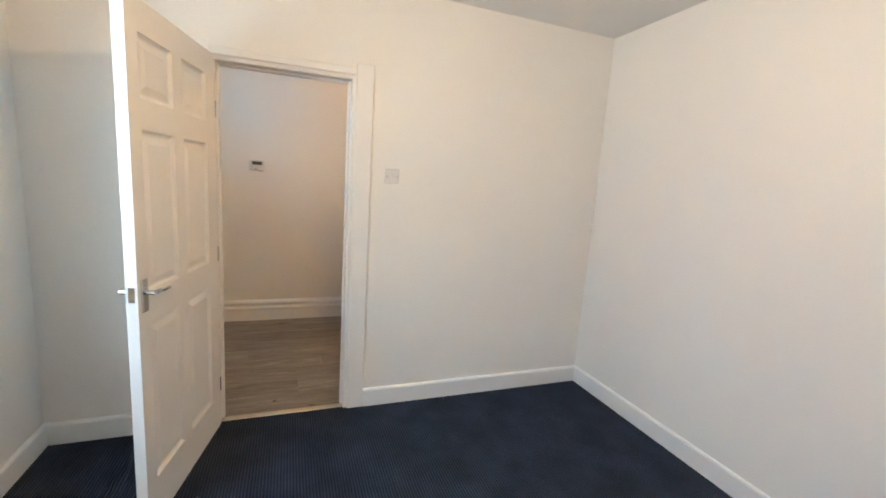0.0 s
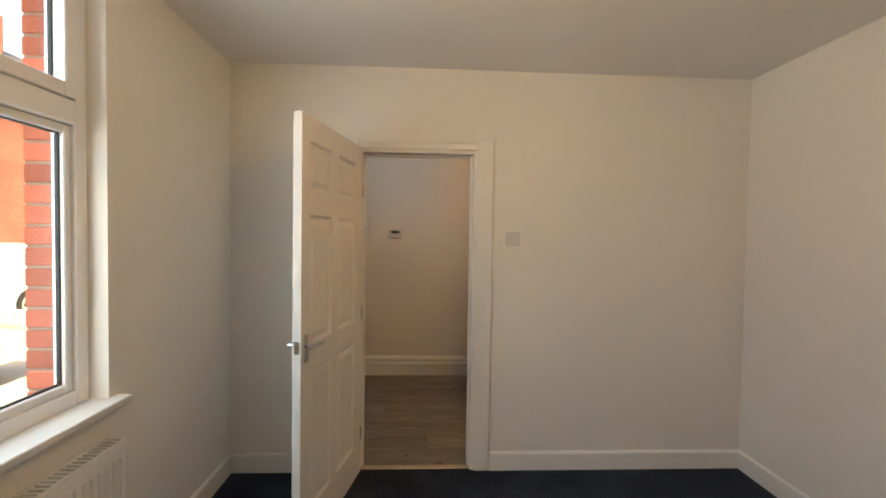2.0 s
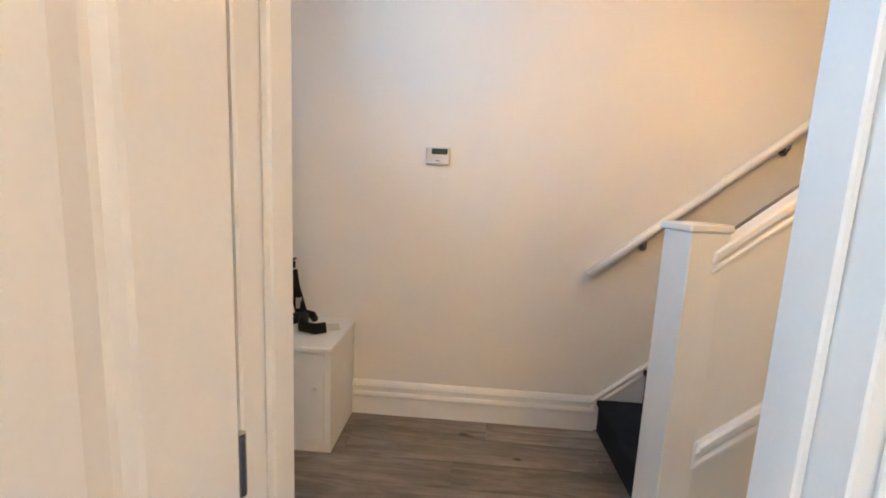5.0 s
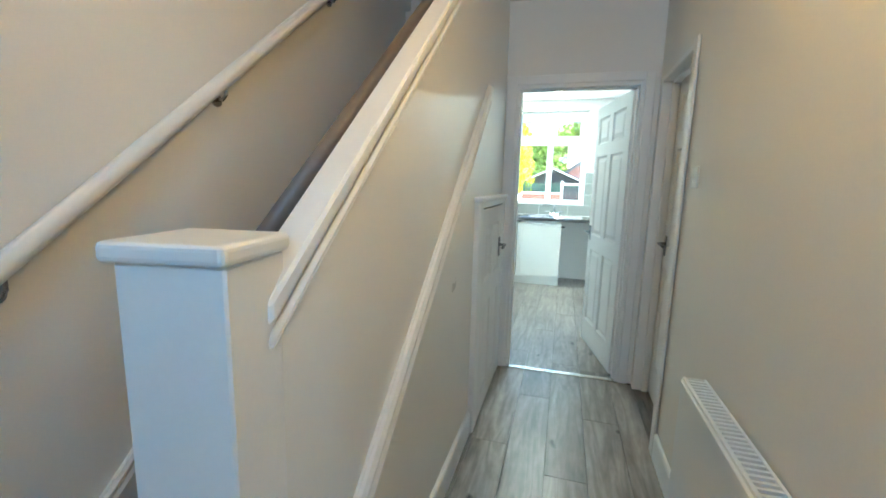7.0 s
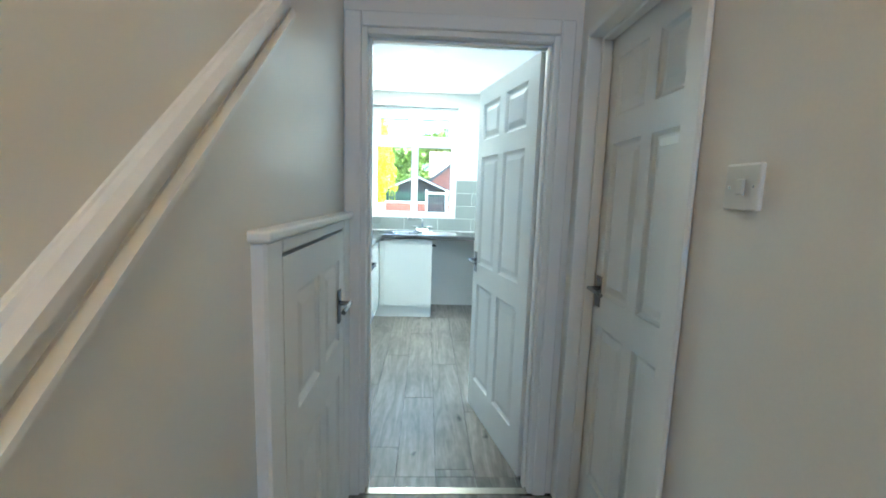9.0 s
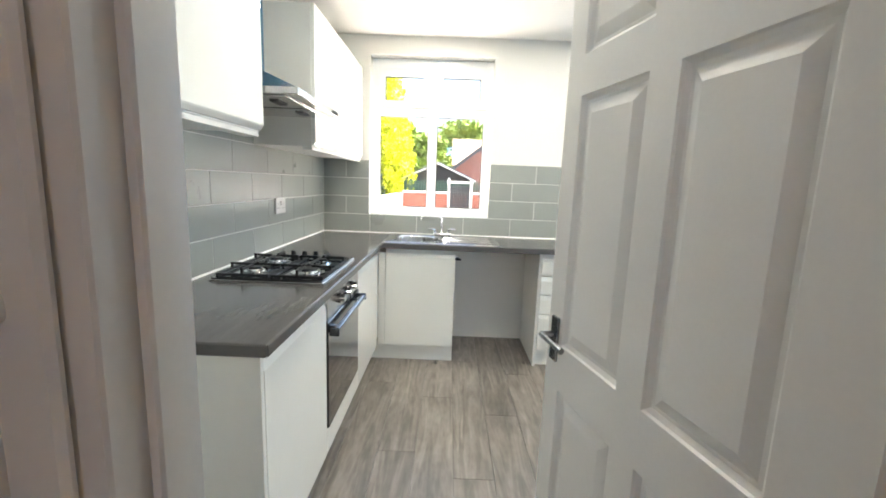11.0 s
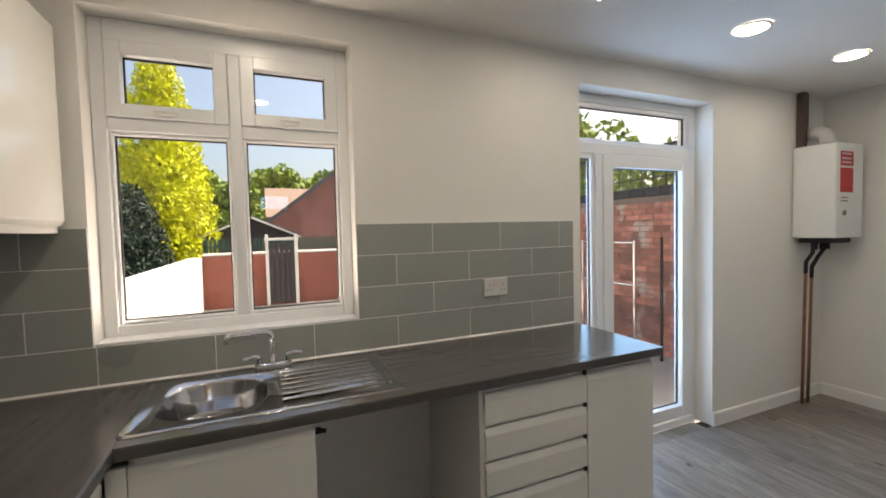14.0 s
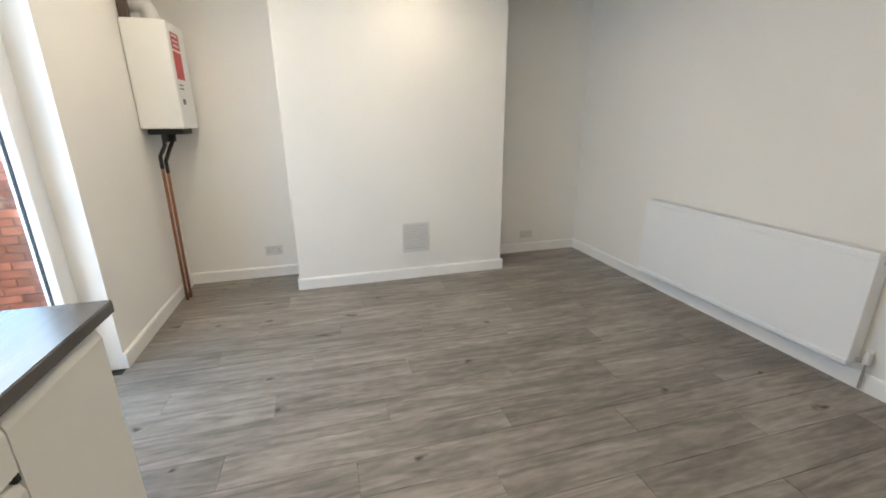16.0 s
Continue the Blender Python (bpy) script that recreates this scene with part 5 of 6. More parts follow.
# --- hall cupboard and what stands on it
cu = thing("meter_cupboard", (0.2, -7.415, 0), "low white boxed cupboard with a small door", "cupboard")
part("body", box((0.001, -7.660, 0), (0.405, -7.215, 0.535), 0.003), "gloss", cu)
part("top", box((0.001, -7.665, 0.535), (0.425, -7.205, 0.555), 0.004, seg=2), "gloss", cu)
dd = part("door", box((0.4055, -7.605, 0.06), (0.418, -7.245, 0.515), 0.003), "gloss", cu)
part("knob", cyl((0.418, -7.290, 0.34), (0.438, -7.290, 0.34), 0.012, 12), "gloss", dd)
le = thing("leaflet", (0.16, -7.295, 0.556), "small printed leaflet lying on the cupboard", "leaflet")
part("sheet", prism([(0.10, -7.375), (0.20, -7.335), (0.17, -7.245), (0.07, -7.285)], "z", 0.5555, 0.5575), "paper", le)
tr = thing("camera_stand", (0.2, -7.475, 0.556), "folded black camera stand leaning on the cupboard top", "camera stand")
part("column", tube([(0.17, -7.445, 0.60), (0.13, -7.515, 0.78), (0.12, -7.530, 0.86)], 0.030, 14), "stand", tr, smooth=True)
part("collar", cyl((0.14, -7.500, 0.735), (0.136, -7.507, 0.755), 0.031, 16), "stand", tr)
part("head", cyl((0.118, -7.532, 0.865), (0.112, -7.540, 0.905), 0.020, 12, 0.026), "stand", tr)
part("clamp", box((0.075, -7.577, 0.912), (0.150, -7.520, 0.920), 0.002), "stand", tr)
part("leg", tube([(0.17, -7.445, 0.625), (0.25, -7.415, 0.592), (0.265, -7.345, 0.590), (0.245, -7.295, 0.594)], 0.028, 12), "stand", tr, smooth=True)
part("leg", tube([(0.17, -7.445, 0.625), (0.22, -7.535, 0.600), (0.26, -7.590, 0.592)], 0.030, 12), "stand", tr, smooth=True)
part("foot", cyl((0.258, -7.587, 0.592), (0.272, -7.610, 0.590), 0.034, 16), "stand", tr)
part("leg", tube([(0.17, -7.445, 0.64), (0.12, -7.415, 0.615), (0.09, -7.415, 0.582)], 0.020, 10), "stand", tr, smooth=True)
part("panel", box((0.160, -7.482, 0.665), (0.186, -7.458, 0.725), 0.002), "steel", tr)

# ---------------------------------------------------------------- outside: ground, street, yard
def brick_pattern(name, c1, c2, mortar):
    m = bpy.data.materials.new(name)
    m.use_nodes = True
    n, l = m.node_tree.nodes, m.node_tree.links
    tc, sep, cmb, br, no, mx, bp = (n.new("ShaderNode" + k) for k in ("TexCoord", "SeparateXYZ", "CombineXYZ", "TexBrick", "TexNoise", "MixRGB", "Bump"))
    ad = n.new("ShaderNodeMath")
    l.new(tc.outputs["Object"], sep.inputs[0])
    l.new(sep.outputs[0], ad.inputs[0]), l.new(sep.outputs[1], ad.inputs[1])
    l.new(ad.outputs[0], cmb.inputs[0]), l.new(sep.outputs[2], cmb.inputs[1])
    l.new(cmb.outputs[0], br.inputs["Vector"])
    br.inputs["Color1"].default_value, br.inputs["Color2"].default_value, br.inputs["Mortar"].default_value = (*c1, 1), (*c2, 1), (*mortar, 1)
    br.inputs["Scale"].default_value = 1.0
    br.inputs["Brick Width"].default_value, br.inputs["Row Height"].default_value, br.inputs["Mortar Size"].default_value = 0.225, 0.075, 0.006
    no.inputs["Scale"].default_value, no.inputs["Detail"].default_value = 1.3, 6.0
    l.new(tc.outputs["Object"], no.inputs["Vector"])
    mx.blend_type = "OVERLAY"
    mx.inputs[0].default_value = 0.6
    l.new(br.outputs["Color"], mx.inputs[1]), l.new(no.outputs[0], mx.inputs[2])
    p = n["Principled BSDF"]
    l.new(mx.outputs[0], p.inputs["Base Color"])
    p.inputs["Roughness"].default_value = 0.9
    l.new(br.outputs["Fac"], bp.inputs["Height"])
    bp.invert = True
    bp.inputs["Distance"].default_value = 0.006
    l.new(bp.outputs[0], p.inputs["Normal"])
    return m


M["brick_far"] = brick_pattern("terrace_brick", (0.45, 0.12, 0.075), (0.36, 0.095, 0.06), (0.30, 0.20, 0.16))
M["brick_yard"] = brick_pattern("yard_brick", (0.30, 0.115, 0.095), (0.24, 0.085, 0.07), (0.30, 0.22, 0.19))

G = -0.16
bm = bmesh.new()
bmesh.ops.create_grid(bm, x_segments=40, y_segments=40, size=400, matrix=Matrix.Translation((0, 0, G - 0.12)))
structure("ground", bm, "paving", "ground reaching to the horizon", "ground")
structure("pavement_near", box((-60, -9.9, G - 0.12), (60, -7.93, G), 0.01), "paving", "pale paved footway outside the house", "pavement")
structure("pavement_far", box((-60, -19.0, G - 0.12), (60, -16.6, G), 0.01), "paving", "pale paved footway across the street", "pavement")
structure("road", box((-60, -16.6, G - 0.2), (60, -9.9, G - 0.10)), "paving", "sunlit pale worn road surface", "road")
structure("yard_ground", box((-0.3, 0.28, G - 0.1), (5.6, 12.0, G)), "paving", "pale concrete back yard", "yard")
structure("upper_floor", box((0.77, -7.745, CEIL + 0.21), (W + 0.25, 0.28, CEIL + 0.405)), "slate", "plain floor slab of the upper storey", "floor slab")
structure("upper_floor_rear", box((0.0, KF, CEIL + 0.21), (0.76, 0.28, CEIL + 0.405)), "slate", "plain floor slab of the upper storey", "floor slab")
structure("upper_floor_front", box((0.0, -7.745, CEIL + 0.21), (0.76, -5.81, CEIL + 0.405)), "slate", "plain floor slab of the upper storey", "floor slab")
wall("wall_front_outer", "y", -7.93, -7.745, -0.25, W + 0.25, G - 0.1, 5.6, [(2.80, 4.43, 0.80, 2.43), FDOOR[:2] + (G, 2.42)], "brick_far", "wall", "red brick front wall of the house")
structure("outer_sill", box((2.80, -7.99, 0.74), (4.42, -7.78, 0.80), 0.006), "stone", "painted stone window sill", "sill")
quoin = thing("brick_reveal", (2.80, -7.84, 0.8), "red brick edge of the window opening", "brickwork", kind="structure")
qm = None
for i in range(21):
    z = 0.815 + i * 0.0765
    if qm is None:
        q = part("brick", box((2.801, -7.927, z), (2.822, -7.795, z + 0.066), 0.004), "brick", quoin)
        qm, qz = q, z
    else:
        q = new("brick", qm.data)
        q.parent, q.location = quoin, (0, 0, z - qz)
part("mortar", box((2.7995, -7.922, 0.80), (2.816, -7.80, 2.43)), "mortar", quoin)


def terrace_house(x):
    root = thing("terraced_house", (x, -19.0, G), "two-storey red brick terraced house with white lintels", "house", "houses across the street")
    holes = [(x + 0.6, x + 1.65, 0.87, 2.35), (x + 0.6, x + 1.5, 3.37, 4.75), (x + 2.9, x + 3.75, G, 2.2), (x + 2.9, x + 3.7, 3.37, 4.75)]
    us = sorted({x, x + 4.4, *(h[0] for h in holes), *(h[1] for h in holes)})
    bm = bmesh.new()
    for a, b in zip(us, us[1:]):
        zs = sorted({G, 5.75, *(z for h in holes if h[0] <= a and b <= h[1] for z in h[2:])})
        for lo, hi in zip(zs, zs[1:]):
            if not any(h[0] <= a and b <= h[1] and h[2] <= lo and hi <= h[3] for h in holes):
                box((a, -19.3, lo), (b, -19.0, hi), bm=bm)
    part("wall", bm, "brick_far", root)
    part("back", box((x + 0.02, -24, G), (x + 4.38, -19.32, 5.7)), "dark", root)
    bm = prism([(-18.85, 5.70), (-18.85, 5.82), (-21.6, 7.9), (-24.3, 5.82), (-24.3, 5.70)], "x", x, x + 4.4)
    r = part("roof", bm, "slate", root)
    part("chimney", box((x + 0.1, -22, 7.2), (x + 0.9, -21.2, 8.9), 0.02), "brick_far", r)
    for i, h in enumerate(holes):
        if i == 2:
            part("door", box((h[0], -19.14, G), (h[1], -19.10, 2.2), 0.01), "fence", root)
            continue
        w = part("window", box((h[0], -19.16, h[2]), (h[1], -19.15, h[3])), "pane", root)
        bm = box((h[0], -19.15, h[2]), (h[0] + 0.07, -19.09, h[3]))
        box((h[1] - 0.07, -19.15, h[2]), (h[1], -19.09, h[3]), bm=bm)
        box((h[0] + 0.07, -19.15, h[3] - 0.07), (h[1] - 0.07, -19.09, h[3]), bm=bm)
        zt = h[2] + 0.62 * (h[3] - h[2])
        box((h[0] + 0.07, -19.15, zt), (h[1] - 0.07, -19.09, zt + 0.06), bm=bm)
        part("frame", bm, "rail", w)
        part("curtain", box((h[0] + 0.07, -19.148, h[2]), (h[1] - 0.07, -19.12, zt)), "curtain", w)
        part("lintel", box((h[0] - 0.14, -19.05, h[3]), (h[1] + 0.14, -18.95, h[3] + 0.30), 0.01), "stone", root)
        part("sill", box((h[0] - 0.1, -19.05, h[2] - 0.12), (h[1] + 0.1, -18.92, h[2]), 0.01), "stone", root)
    part("gutter", cyl((x, -18.88, 5.72), (x + 4.4, -18.88, 5.72), 0.06, 8), "dark", root)
    return root


for k in range(9):
    terrace_house(-11.05 + 4.4 * (k - 4))


def car(x, y, paint, label):
    root = thing("parked_car", label=label, category="car", group="parked cars", m=pose(x, y, G - 0.10))
    prof = [(-2.1, 0.25), (-2.14, 0.55), (-2.05, 0.80), (-1.2, 0.94), (-0.55, 1.36), (0.3, 1.46), (1.1, 1.40), (1.75, 1.05), (2.1, 0.98), (2.14, 0.6), (2.08, 0.25)]
    bm = bmesh.new()
    rings = []
    for w, k in ((-0.88, 0.93), (-0.84, 1.0), (0.84, 1.0), (0.88, 0.93)):
        rings.append([bm.verts.new((u, w * (1 - 0.16 * max(0, z - 0.95) / 0.5), 0.25 + (z - 0.25) * (1 if abs(w) < 0.85 else 0.975))) for u, z in prof])
    for a, b in zip(rings, rings[1:]):
        for i in range(len(prof)):
            j = (i + 1) % len(prof)
            bm.faces.new((a[i], a[j], b[j], b[i]))
    bm.faces.new(rings[0]), bm.faces.new(rings[-1])
    body = part("body", bm, paint, root)
    for s in (-1, 1):
        for pts in ([(-0.98, 0.97), (-0.50, 1.30), (0.25, 1.385), (0.25, 0.985)], [(0.32, 0.985), (0.32, 1.388), (1.02, 1.33), (1.40, 1.06)]):
            part("side_window", prism(pts, "y", s * 0.80, s * 0.872), "pane", body)
        part("mirror", box((-0.85, s * 0.90 - 0.07, 0.95), (-0.68, s * 0.90 + 0.07, 1.06), 0.02), paint, body)
        part("handle", box((0.05, s * 0.878 - 0.006, 0.86), (0.22, s * 0.878 + 0.006, 0.89)), "chrome", body)
        for wx in (-1.32, 1.32):
            wh = part("wheel", cyl((wx, s * 0.70, 0.31), (wx, s * 0.885, 0.31), 0.31, 24), "tyre", root)
            part("rim", cyl((wx, s * 0.86, 0.31), (wx, s * 0.892, 0.31), 0.20, 20), "steel", wh)
            for q in range(5):
                a = radians(72 * q)
                part("spoke_gap", cyl((wx + 0.12 * math.cos(a), s * 0.885, 0.31 + 0.12 * math.sin(a)), (wx + 0.12 * math.cos(a), s * 0.894, 0.31 + 0.12 * math.sin(a)), 0.045, 10), "dark", wh)
        part("headlight", box((-2.11, s * 0.62 - 0.16, 0.62), (-1.95, s * 0.62 + 0.16, 0.76), 0.03), "pane", body)
    part("windscreen", prism([(-1.16, 0.965), (-0.56, 1.352), (-0.57, 1.372), (-1.19, 0.985)], "y", -0.66, 0.66), "pane", body)
    part("number_plate", box((-2.16, -0.26, 0.42), (-2.125, 0.26, 0.53)), "plastic", body)
    return root


car(-5.35, -15.0, "car", "white hatchback parked across the street")
car(1.35, -12.0, "paper", "pale beige car parked in the sunny street")


# --- the yard
def coursed_wall(name, axis, face, depth, a, b, z0, z1, near, label, material="brick_w", loose=300):
    """Bricks in stretcher bond proud of their mortar: the nearest are parts, the rest one mesh."""
    root = thing(name, ((face, (a + b) / 2, z0) if axis == "x" else ((a + b) / 2, face, z0)), label, "wall", kind="structure")
    bw, bh, jt = 0.215, 0.065, 0.010
    rng = random.Random(4)
    rows = []
    for r in range(int((z1 - z0) / (bh + jt))):
        u = a - (0.5 * (bw + jt) if r % 2 else 0)
        while u < b:
            p, q = max(u, a), min(u + bw, b)
            if q - p > 0.04:
                rows.append((p, q, z0 + r * (bh + jt), rng.uniform(-0.004, 0.007)))
            u += bw + jt
    rows.sort(key=lambda t: abs((t[0] + t[1]) / 2 - near) + 0.3 * abs(t[2] - 1.0))
    rest, shared = bmesh.new(), {}
    for n, (p, q, z, out) in enumerate(rows):
        s = -1 if depth > 0 else 1
        f0, f1 = sorted((face + s * (0.008 + out), face + depth * 0.2))
        lo, hi = ((f0, p, z), (f1, q, z + bh)) if axis == "x" else ((p, f0, z), (q, f1, z + bh))
        if n < loose:
            key = (round(q - p, 3), round(out, 3))
            if key not in shared:
                ob = part("brick", box(lo, hi, 0.004), material, root)
                shared[key] = (ob.data, Vector(lo))
            else:
                ob = new("brick", shared[key][0])
                ob.parent, ob.location = root, Vector(lo) - shared[key][1]
        else:
            vs = [rest.verts.new(c) for c in ((lo[0], lo[1], lo[2]), (hi[0], lo[1], lo[2]), (hi[0], hi[1], lo[2]), (lo[0], hi[1], lo[2]), (lo[0], lo[1], hi[2]), (hi[0], lo[1], hi[2]), (hi[0], hi[1], hi[2]), (lo[0], hi[1], hi[2]))]
            for f in ((0, 1, 2, 3), (4, 5, 6, 7), (0, 1, 5, 4), (1, 2, 6, 5), (2, 3, 7, 6), (3, 0, 4, 7)):
                rest.faces.new([vs[i] for i in f])
    if rest.verts:
        tagged(part("brickwork", rest, material, root), kind="stuff")
    f0, f1 = sorted((face, face + depth))
    part("mortar_core", box(*(((f0, a, z0), (f1, b, z1)) if axis == "x" else ((a, f0, z0), (b, f1, z1)))), "mortar", root)
    return root


yw = coursed_wall("yard_side_wall", "x", 5.60, 0.22, 0.6, 6.0, G, 1.86, 2.2, "weathered red brick yard wall with patched mortar")
bm = bmesh.new()
for k in range(24):
    y = 0.6 + k * 0.225
    box((5.55, y, 1.86), (5.87, y + 0.215, 1.98), 0.012, bm)
part("coping", bm, "coping", yw, "dark coping course")
trl = thing("trellis", (5.7, 3.3, 1.98), "dark weathered timber trellis on the yard wall", "trellis")
for k in range(30):
    y = 0.6 + k * 0.185
    part("slat", box((5.664, y, 1.98), (5.676, y + 0.016, 2.47), 0.002), "shed", trl)
for z in (2.10, 2.28):
    part("slat", box((5.677, 0.6, z), (5.689, 6.1, z + 0.016), 0.002), "shed", trl)
part("top_rail", box((5.65, 0.6, 2.47), (5.69, 6.1, 2.51), 0.004), "shed", trl)
gr = thing("yard_handrail", (5.35, 2.2, G), "galvanised yard railing with two bars", "railing")
for y, mt in ((1.55, "iron"), (1.95, "chrome"), (2.9, "chrome")):
    part("post", cyl((5.38, y, G), (5.38, y, 1.30 if mt == "chrome" else 1.34), 0.018, 10), mt, gr)
for z in (1.27, 0.72):
    part("bar", cyl((5.38, 1.95, z), (5.38, 2.9, z), 0.015, 10), "chrome", gr)

structure("white_yard_wall", box((-0.52, 0.9, G), (-0.28, 8.6, 1.02), 0.01), "stone", "white rendered yard wall", "wall")
coursed_wall("yard_end_wall", "y", 8.6, 0.22, -0.28, 5.6, G, 1.05, 1.0, "red brick wall at the end of the yard", "brick", 120)
structure("end_wall_coping", box((-0.28, 8.56, 1.05), (5.6, 8.86, 1.10), 0.01), "stone", "pale coping on the end wall", "coping")
gate = thing("yard_gate", (1.35, 8.5, G), "dark boarded yard gate between white posts", "gate")
for x in (1.02, 1.66):
    part("post", box((x, 8.44, G), (x + 0.07, 8.52, 1.50), 0.006), "stone", gate)
for k in range(5):
    part("board", box((1.10 + k * 0.113, 8.47, G + 0.05), (1.20 + k * 0.113, 8.50, 1.28), 0.004), "shed", gate)
part("cross_rail", box((1.0, 8.45, 1.36), (1.75, 8.49, 1.42), 0.004), "stone", gate)
fence = thing("picket_fence", (1.0, 9.0, 1.1), "dark green slatted fence behind the end wall", "fence")
for k in range(42):
    x = -0.25 + k * 0.085
    part("slat", box((x, 9.0, 0.9), (x + 0.055, 9.02, 1.42), 0.004), "fence", fence)
part("rail", box((-0.3, 9.02, 1.20), (3.4, 9.05, 1.26)), "fence", fence)
part("post", box((-0.3, 9.02, G), (-0.24, 9.08, 1.4)), "fence", fence)
part("post", box((3.34, 9.02, G), (3.4, 9.08, 1.4)), "fence", fence)
sh = thing("garden_shed", (0.7, 10.6, G), "dark timber shed with blue felt gable roof", "shed")
part("body", prism([(-0.35, G), (1.75, G), (1.75, 1.50), (0.70, 1.92), (-0.35, 1.50)], "y", 9.8, 11.8), "shed", sh)
part("roof", prism([(-0.50, 1.42), (-0.50, 1.48), (0.70, 2.02), (1.90, 1.48), (1.90, 1.42), (0.70, 1.94)], "y", 9.65, 11.95), "shed_roof", sh)
part("bargeboard", prism([(-0.50, 1.40), (-0.50, 1.45), (0.70, 1.99), (1.90, 1.45), (1.90, 1.40), (0.70, 1.93)], "y", 9.63, 9.65), "stone", sh)
gh = thing("gabled_house", (5.6, 16, G), "brick house end with steep dark verge", "house")
part("wall", prism([(1.2, G), (10.0, G), (10.0, 2.0), (5.6, 5.35), (1.2, 2.0)], "y", 16, 24), "brick_yard", gh)
part("roof", prism([(0.9, 1.72), (0.9, 1.90), (5.6, 5.50), (10.3, 1.90), (10.3, 1.72), (5.6, 5.32)], "y", 15.85, 24.2), "slate", gh)
for k, x in enumerate((-9.0, 6.0)):
    fh = thing("far_house", (x, 40, G), "distant house with pale brown tiled roof", "house", "distant houses")
    part("wall", box((x - 4.5, 38, G), (x + 4.5, 45, 3.2)), "brick_far", fh)
    part("roof", prism([(37.6, 3.1), (41.5, 6.0), (45.4, 3.1)], "x", x - 4.8, x + 4.8), "pantile", fh)
tub = thing("paddling_tub", (0.25, 5.2, G), "round turquoise plastic tub in the yard", "tub")
bm = cyl((0.25, 5.2, G), (0.25, 5.2, G + 0.28), 0.36, 28, 0.42)
part("shell", bm, "teal", tub)
part("rim", cyl((0.25, 5.2, G + 0.26), (0.25, 5.2, G + 0.30), 0.45, 28), "stone", tub)


def foliage(clumps, n, size, seed, flat=0.0):
    """Many small leaf blades scattered over lumpy clumps (x, y, z, radius, height)."""
    rng = random.Random(seed)
    verts, faces = [], []
    weight = [c[3] * c[3] for c in clumps]
    for _ in range(n):
        x, y, z, r, h = rng.choices(clumps, weight)[0]
        d = Vector((rng.gauss(0, 1), rng.gauss(0, 1), rng.gauss(0, 1))).normalized() * rng.uniform(0.62, 1.06) ** 0.7
        c = Vector((x + d.x * r, y + d.y * r, z + d.z * h))
        a = Vector((rng.gauss(0, 1), rng.gauss(0, 1), rng.gauss(0, 1) + flat)).normalized()
        b = a.orthogonal().normalized()
        b.rotate(Matrix.Rotation(rng.uniform(0, 6.28), 3, a))
        s = size * rng.uniform(0.6, 1.4)
        k = len(verts)
        verts += [c - a * s, c + b * s * 0.45, c + a * s, c - b * s * 0.45]
        faces.append((k, k + 1, k + 2, k + 3))
    return verts, faces


def tree(x, y, h, r, material, label, n, size, seed, conifer=False):
    root = thing("conifer" if conifer else "tree", (x, y, G), label, "tree")
    rng = random.Random(seed)
    part("trunk", cyl((x, y, G), (x, y, h * (0.9 if conifer else 0.6)), 0.05 * h * 0.4, 10, 0.03), "bark", root)
    clumps = []
    if conifer:
        for k in range(70):
            f = (k + 0.5) / 70
            rr = r * (0.35 + 0.65 * math.sin(math.pi * min(1.0, 0.18 + 0.82 * (1 - f)) * 0.62)) * (1 - f) ** 0.35
            a = k * 2.4
            clumps.append((x + rr * 0.62 * math.cos(a), y + rr * 0.62 * math.sin(a), 0.5 + f * (h - 0.6), 0.22 + 0.32 * rr, 0.34))
    else:
        for k in range(26):
            a, f = rng.uniform(0, 6.28), rng.uniform(0.15, 1.0)
            q = r * rng.uniform(0.2, 0.85) * math.sin(math.pi * (0.15 + 0.75 * f))
            cz = h * (0.32 + 0.6 * f)
            clumps.append((x + q * math.cos(a), y + q * math.sin(a), cz, r * rng.uniform(0.22, 0.42), r * rng.uniform(0.18, 0.34)))
            if k % 3 == 0:
                part("limb", cyl((x, y, h * 0.3), (x + q * math.cos(a), y + q * math.sin(a), cz), 0.012 * h, 6, 0.02), "bark", root)
    verts, faces = foliage(clumps, n, size, seed + 1, 0.8 if conifer else 0.0)
    me = bpy.data.meshes.new("crown")
    off = OFFSET[root]
    me.from_pydata([v - off for v in verts], [], faces)
    me.materials.append(M[material])
    cr = new("crown", me)
    cr.parent = root
    cr["kind"] = "stuff"


tree(-1.15, 9.7, 5.7, 1.15, "gold", "tall golden-green conifer behind the yard wall", 26000, 0.058, 11, True)
tree(-1.50, 8.35, 2.45, 0.66, "dark_leaf", "dark green conifer in front of the golden one", 9000, 0.06, 17, True)
tree(-3.4, 16, 4.6, 1.8, "leaf", "leafy green tree behind the gardens", 5000, 0.14, 21)
tree(-0.6, 24, 4.4, 2.2, "leaf", "leafy green garden tree", 5000, 0.17, 31)
for k, (x, y, h, r) in enumerate(((-13, 50, 9.5, 5.0), (-5, 52, 8.6, 4.6), (3, 50, 8.8, 4.8), (10, 52, 9.6, 5.0), (18, 50, 9.5, 5.2), (27, 50, 9.0, 5.0))):
    tree(x, y, h, r, "leaf", "distant leafy green tree", 3500, 0.42, 41 + k)
for k, (x, y, h, r) in enumerate(((8.2, 6.4, 4.2, 1.8), (9.5, 9.5, 5.2, 2.2))):
    tree(x, y, h, r, "leaf", "leafy green tree beyond the yard wall", 5000, 0.12, 61 + k)
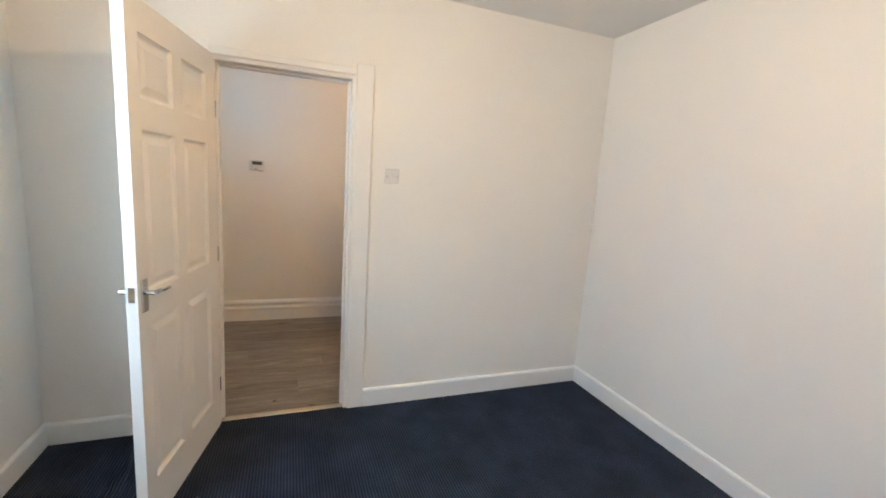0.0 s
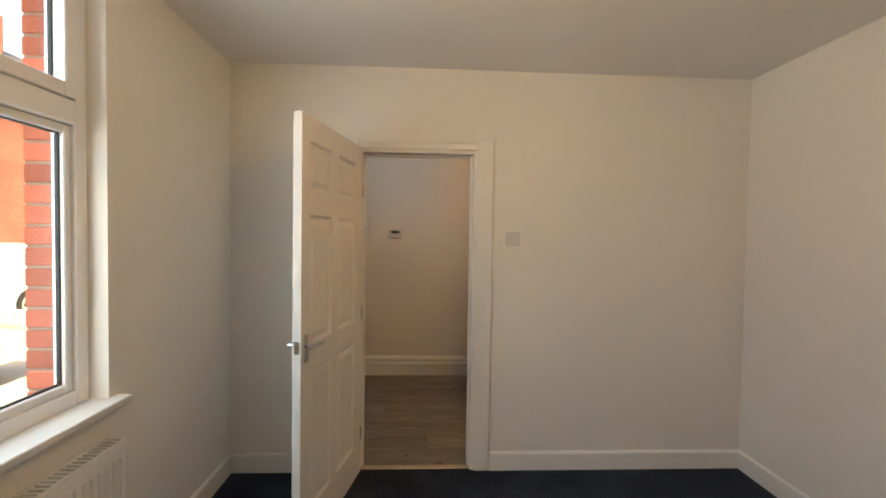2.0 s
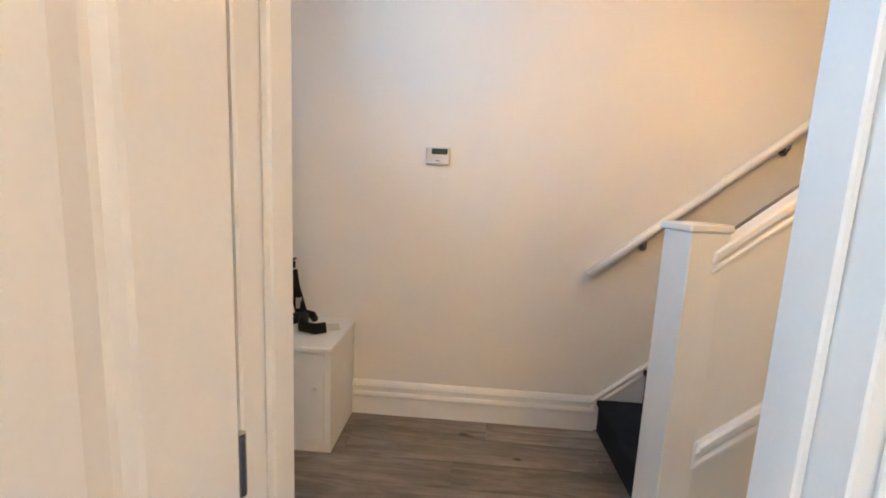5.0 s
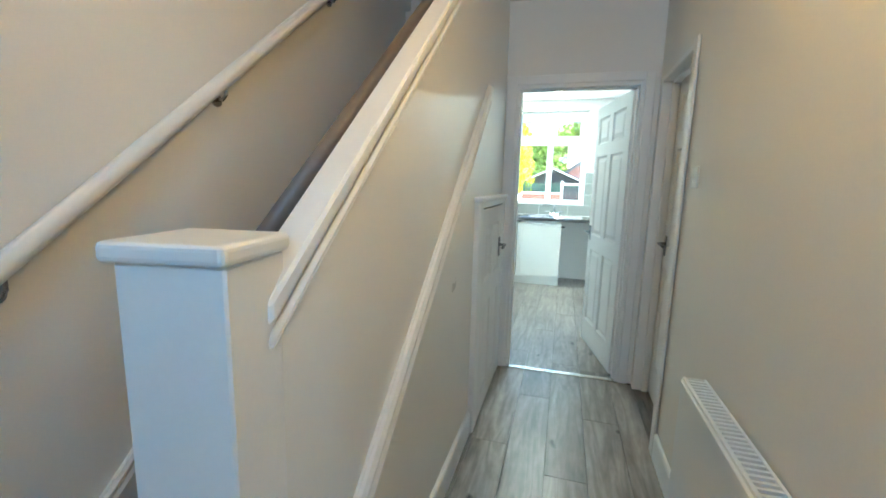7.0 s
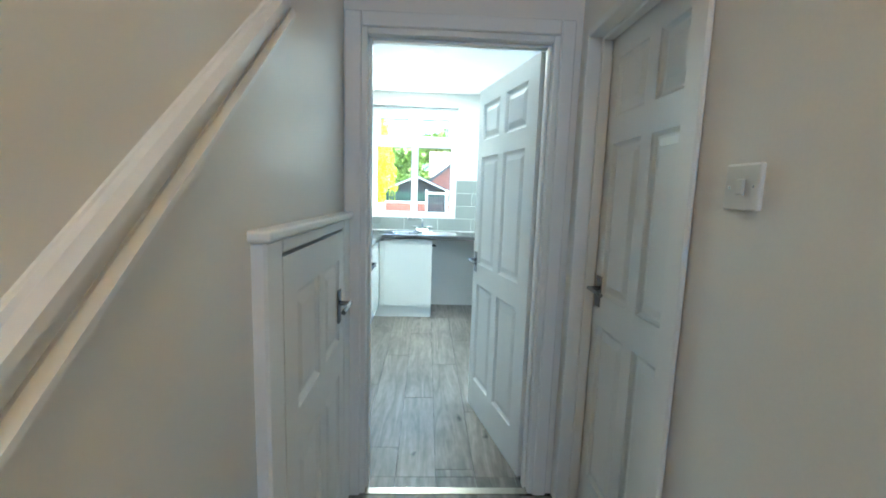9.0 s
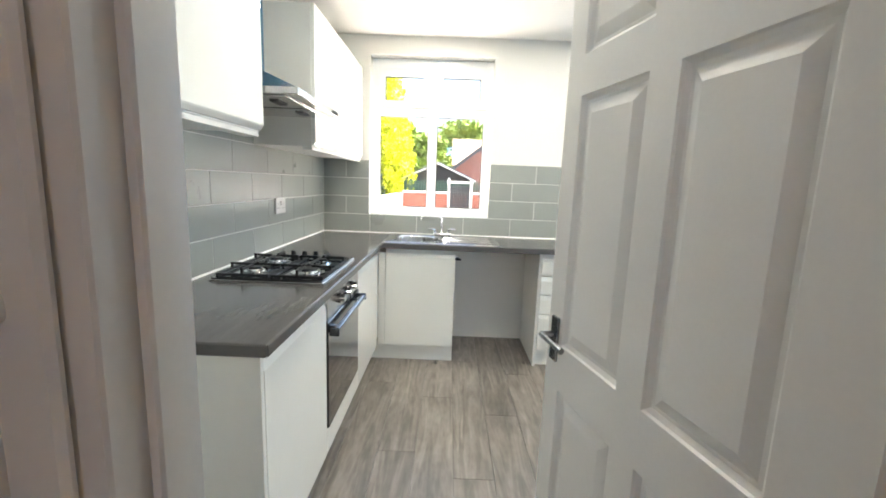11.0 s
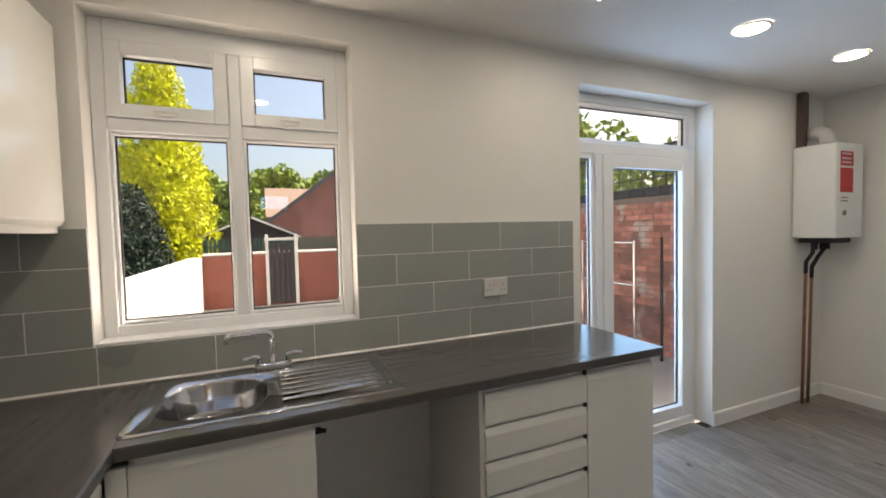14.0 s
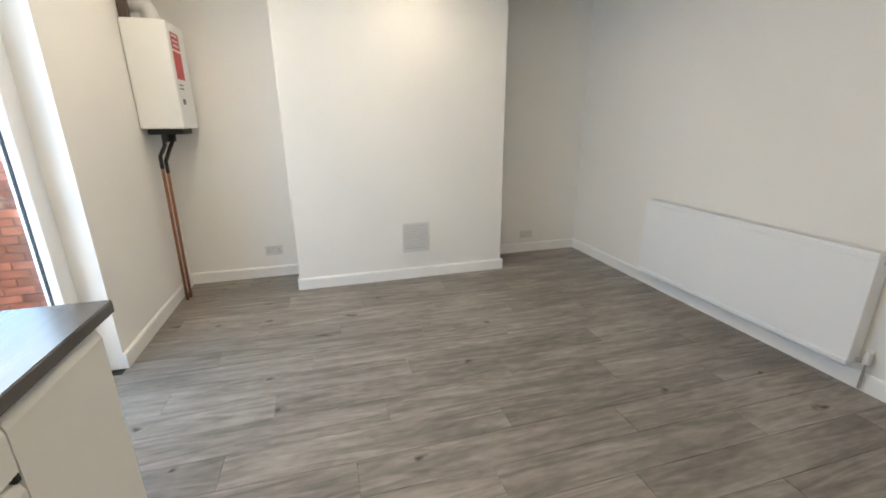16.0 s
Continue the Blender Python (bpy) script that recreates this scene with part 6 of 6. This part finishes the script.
for k, (x, y, r) in enumerate(((6.15, 1.9, 0.35), (6.1, 3.0, 0.4), (6.15, 4.2, 0.4))):
    sb = thing("climbing_shrub", (x, y, G), "climbing shrub behind the trellis", "shrub")
    part("stem", cyl((x, y, G), (x, y, 2.0), 0.03, 8, 0.015), "bark", sb)
    v, f = foliage([(x, y, 2.25, r, 0.4), (x, y + 0.3, 2.1, r, 0.35), (x, y - 0.35, 2.15, r, 0.3)], 900, 0.06, 81 + k)
    me = bpy.data.meshes.new("crown")
    me.from_pydata([c - OFFSET[sb] for c in v], [], f)
    me.materials.append(M["leaf"])
    cr = new("crown", me)
    cr.parent = sb
    cr["kind"] = "stuff"

# ---------------------------------------------------------------- tiles on the kitchen walls
TW, THH, TG = 0.398, 0.149, 0.0035


def tile_run(name, axis, u0, u1, z0, rows, shifts, holes, label):
    """Tiles in half bond on a wall; u runs along y (axis x) or x (axis y)."""
    root = thing(name, (0, 0, 0), label, "tiles", kind="structure")
    shared = {}
    backs = bmesh.new()
    for r in range(rows):
        za = z0 + r * (THH + TG)
        u = u0 - 2 * TW + shifts[r % 2]
        while u < u1:
            spans = [(max(u, u0), min(u + TW, u1))]
            for ha, hb, hz0, hz1 in holes:
                if za < hz1 - 0.02 and za + THH > hz0 + 0.02:
                    nxt = []
                    for a, b in spans:
                        nxt += [(a, min(b, ha)), (max(a, hb), b)]
                    spans = nxt
            top = za + THH
            for ha, hb, hz0, hz1 in holes:
                if u < hb and u + TW > ha and za < hz0 < top:
                    top = hz0 - 0.002
            for a, b in spans:
                if b - a < 0.012:
                    continue
                key = (round(b - a, 4), round(top - za, 4))
                lo = (0.001, a, za) if axis == "x" else (a, -0.009, za)
                hi = (0.009, b, top) if axis == "x" else (b, -0.001, top)
                if key not in shared:
                    ob = part("tile", box(lo, hi, 0.0012), "tile", root)
                    shared[key] = (ob.data, Vector(lo))
                else:
                    ob = new("tile", shared[key][0])
                    ob.parent, ob.location = root, Vector(lo) - shared[key][1]
                ga, gb = (0.0005, a - TG, za - TG), (0.0075, b + 0.0001, top + 0.0001)
                if axis == "y":
                    ga, gb = (a - TG, -0.0075, za - TG), (b + 0.0001, -0.0005, top + 0.0001)
                box(ga, gb, bm=backs)
            u += TW + TG
    part("grout", backs, "grout", root)
    return root


tile_run("tiles_west", "x", -2.50, -0.010, TOP + 0.006, 4, (-0.0125, 0.1895), [], "grey satin wall tiles in half bond with white grout")
tile_run("tiles_hood", "x", -1.905, -1.265, TOP + 0.006 + 4 * (THH + TG), 1, (0.0, 0.0), [], "grey satin wall tiles behind the cooker hood")
tile_run("tiles_rear", "y", 0.010, 2.712, TOP + 0.006, 4, (-0.0093, 0.186), [(KWIN[0] - 0.002, KWIN[1] + 0.002, KWIN[2], 3.0)], "grey satin wall tiles in half bond with white grout")
structure("worktop_sealant_west", prism([(0.001, TOP), (0.016, TOP), (0.009, TOP + 0.008), (0.001, TOP + 0.008)], "y", -2.52, -0.01), "grout", "white sealant along the worktop", "sealant")
structure("worktop_sealant_rear", prism([(-0.001, TOP), (-0.016, TOP), (-0.009, TOP + 0.008), (-0.001, TOP + 0.008)], "x", 0.01, 2.72), "grout", "white sealant along the worktop", "sealant")

# ---------------------------------------------------------------- laminate planks
def planks(name, areas, label):
    root = thing(name, (0, 0, 0), label, "floor", kind="structure")
    rng = random.Random(9)
    PW, PL, gap = 0.192, 1.285, 0.0007
    shared = {}
    for ax0, ax1, ay0, ay1 in areas:
        n0 = math.floor(ax0 / PW)
        for c in range(n0, math.ceil(ax1 / PW)):
            p, q = max(ax0, c * PW), min(ax1, (c + 1) * PW)
            if q - p < 0.012:
                continue
            y = -9.0 + ((c * 0.43) % 1.0) * PL
            while y < ay1:
                a, b = max(y, ay0), min(y + PL, ay1)
                if b - a > 0.02:
                    key = (round(q - p, 4), round(b - a, 4))
                    lo, hi = (p + gap, a + gap, -0.012), (q - gap, b - gap, 0.0)
                    if key not in shared:
                        ob = part("plank", box(lo, hi, 0.0011), "plank", root)
                        shared[key] = (ob.data, Vector(lo))
                    else:
                        ob = new("plank", shared[key][0])
                        ob.parent, ob.location = root, Vector(lo) - shared[key][1]
                y += PL
    return root


planks("floor_hall", [(0.0, HALL_R, FRONT, KD), (HALL_R, ROOM - 0.03, -6.845, -6.155), (HALL_R, 1.78, -4.01, -3.36)], "grey-brown oak laminate planks in the hall")
planks("floor_kitchen", [(0.0, ROOM, KF, 0.0), (ROOM, W, -3.91, 0.0), (0.83, 1.57, KD, KF), (2.83, 3.92, 0.0, 0.10)], "grey-brown oak laminate planks in the kitchen")
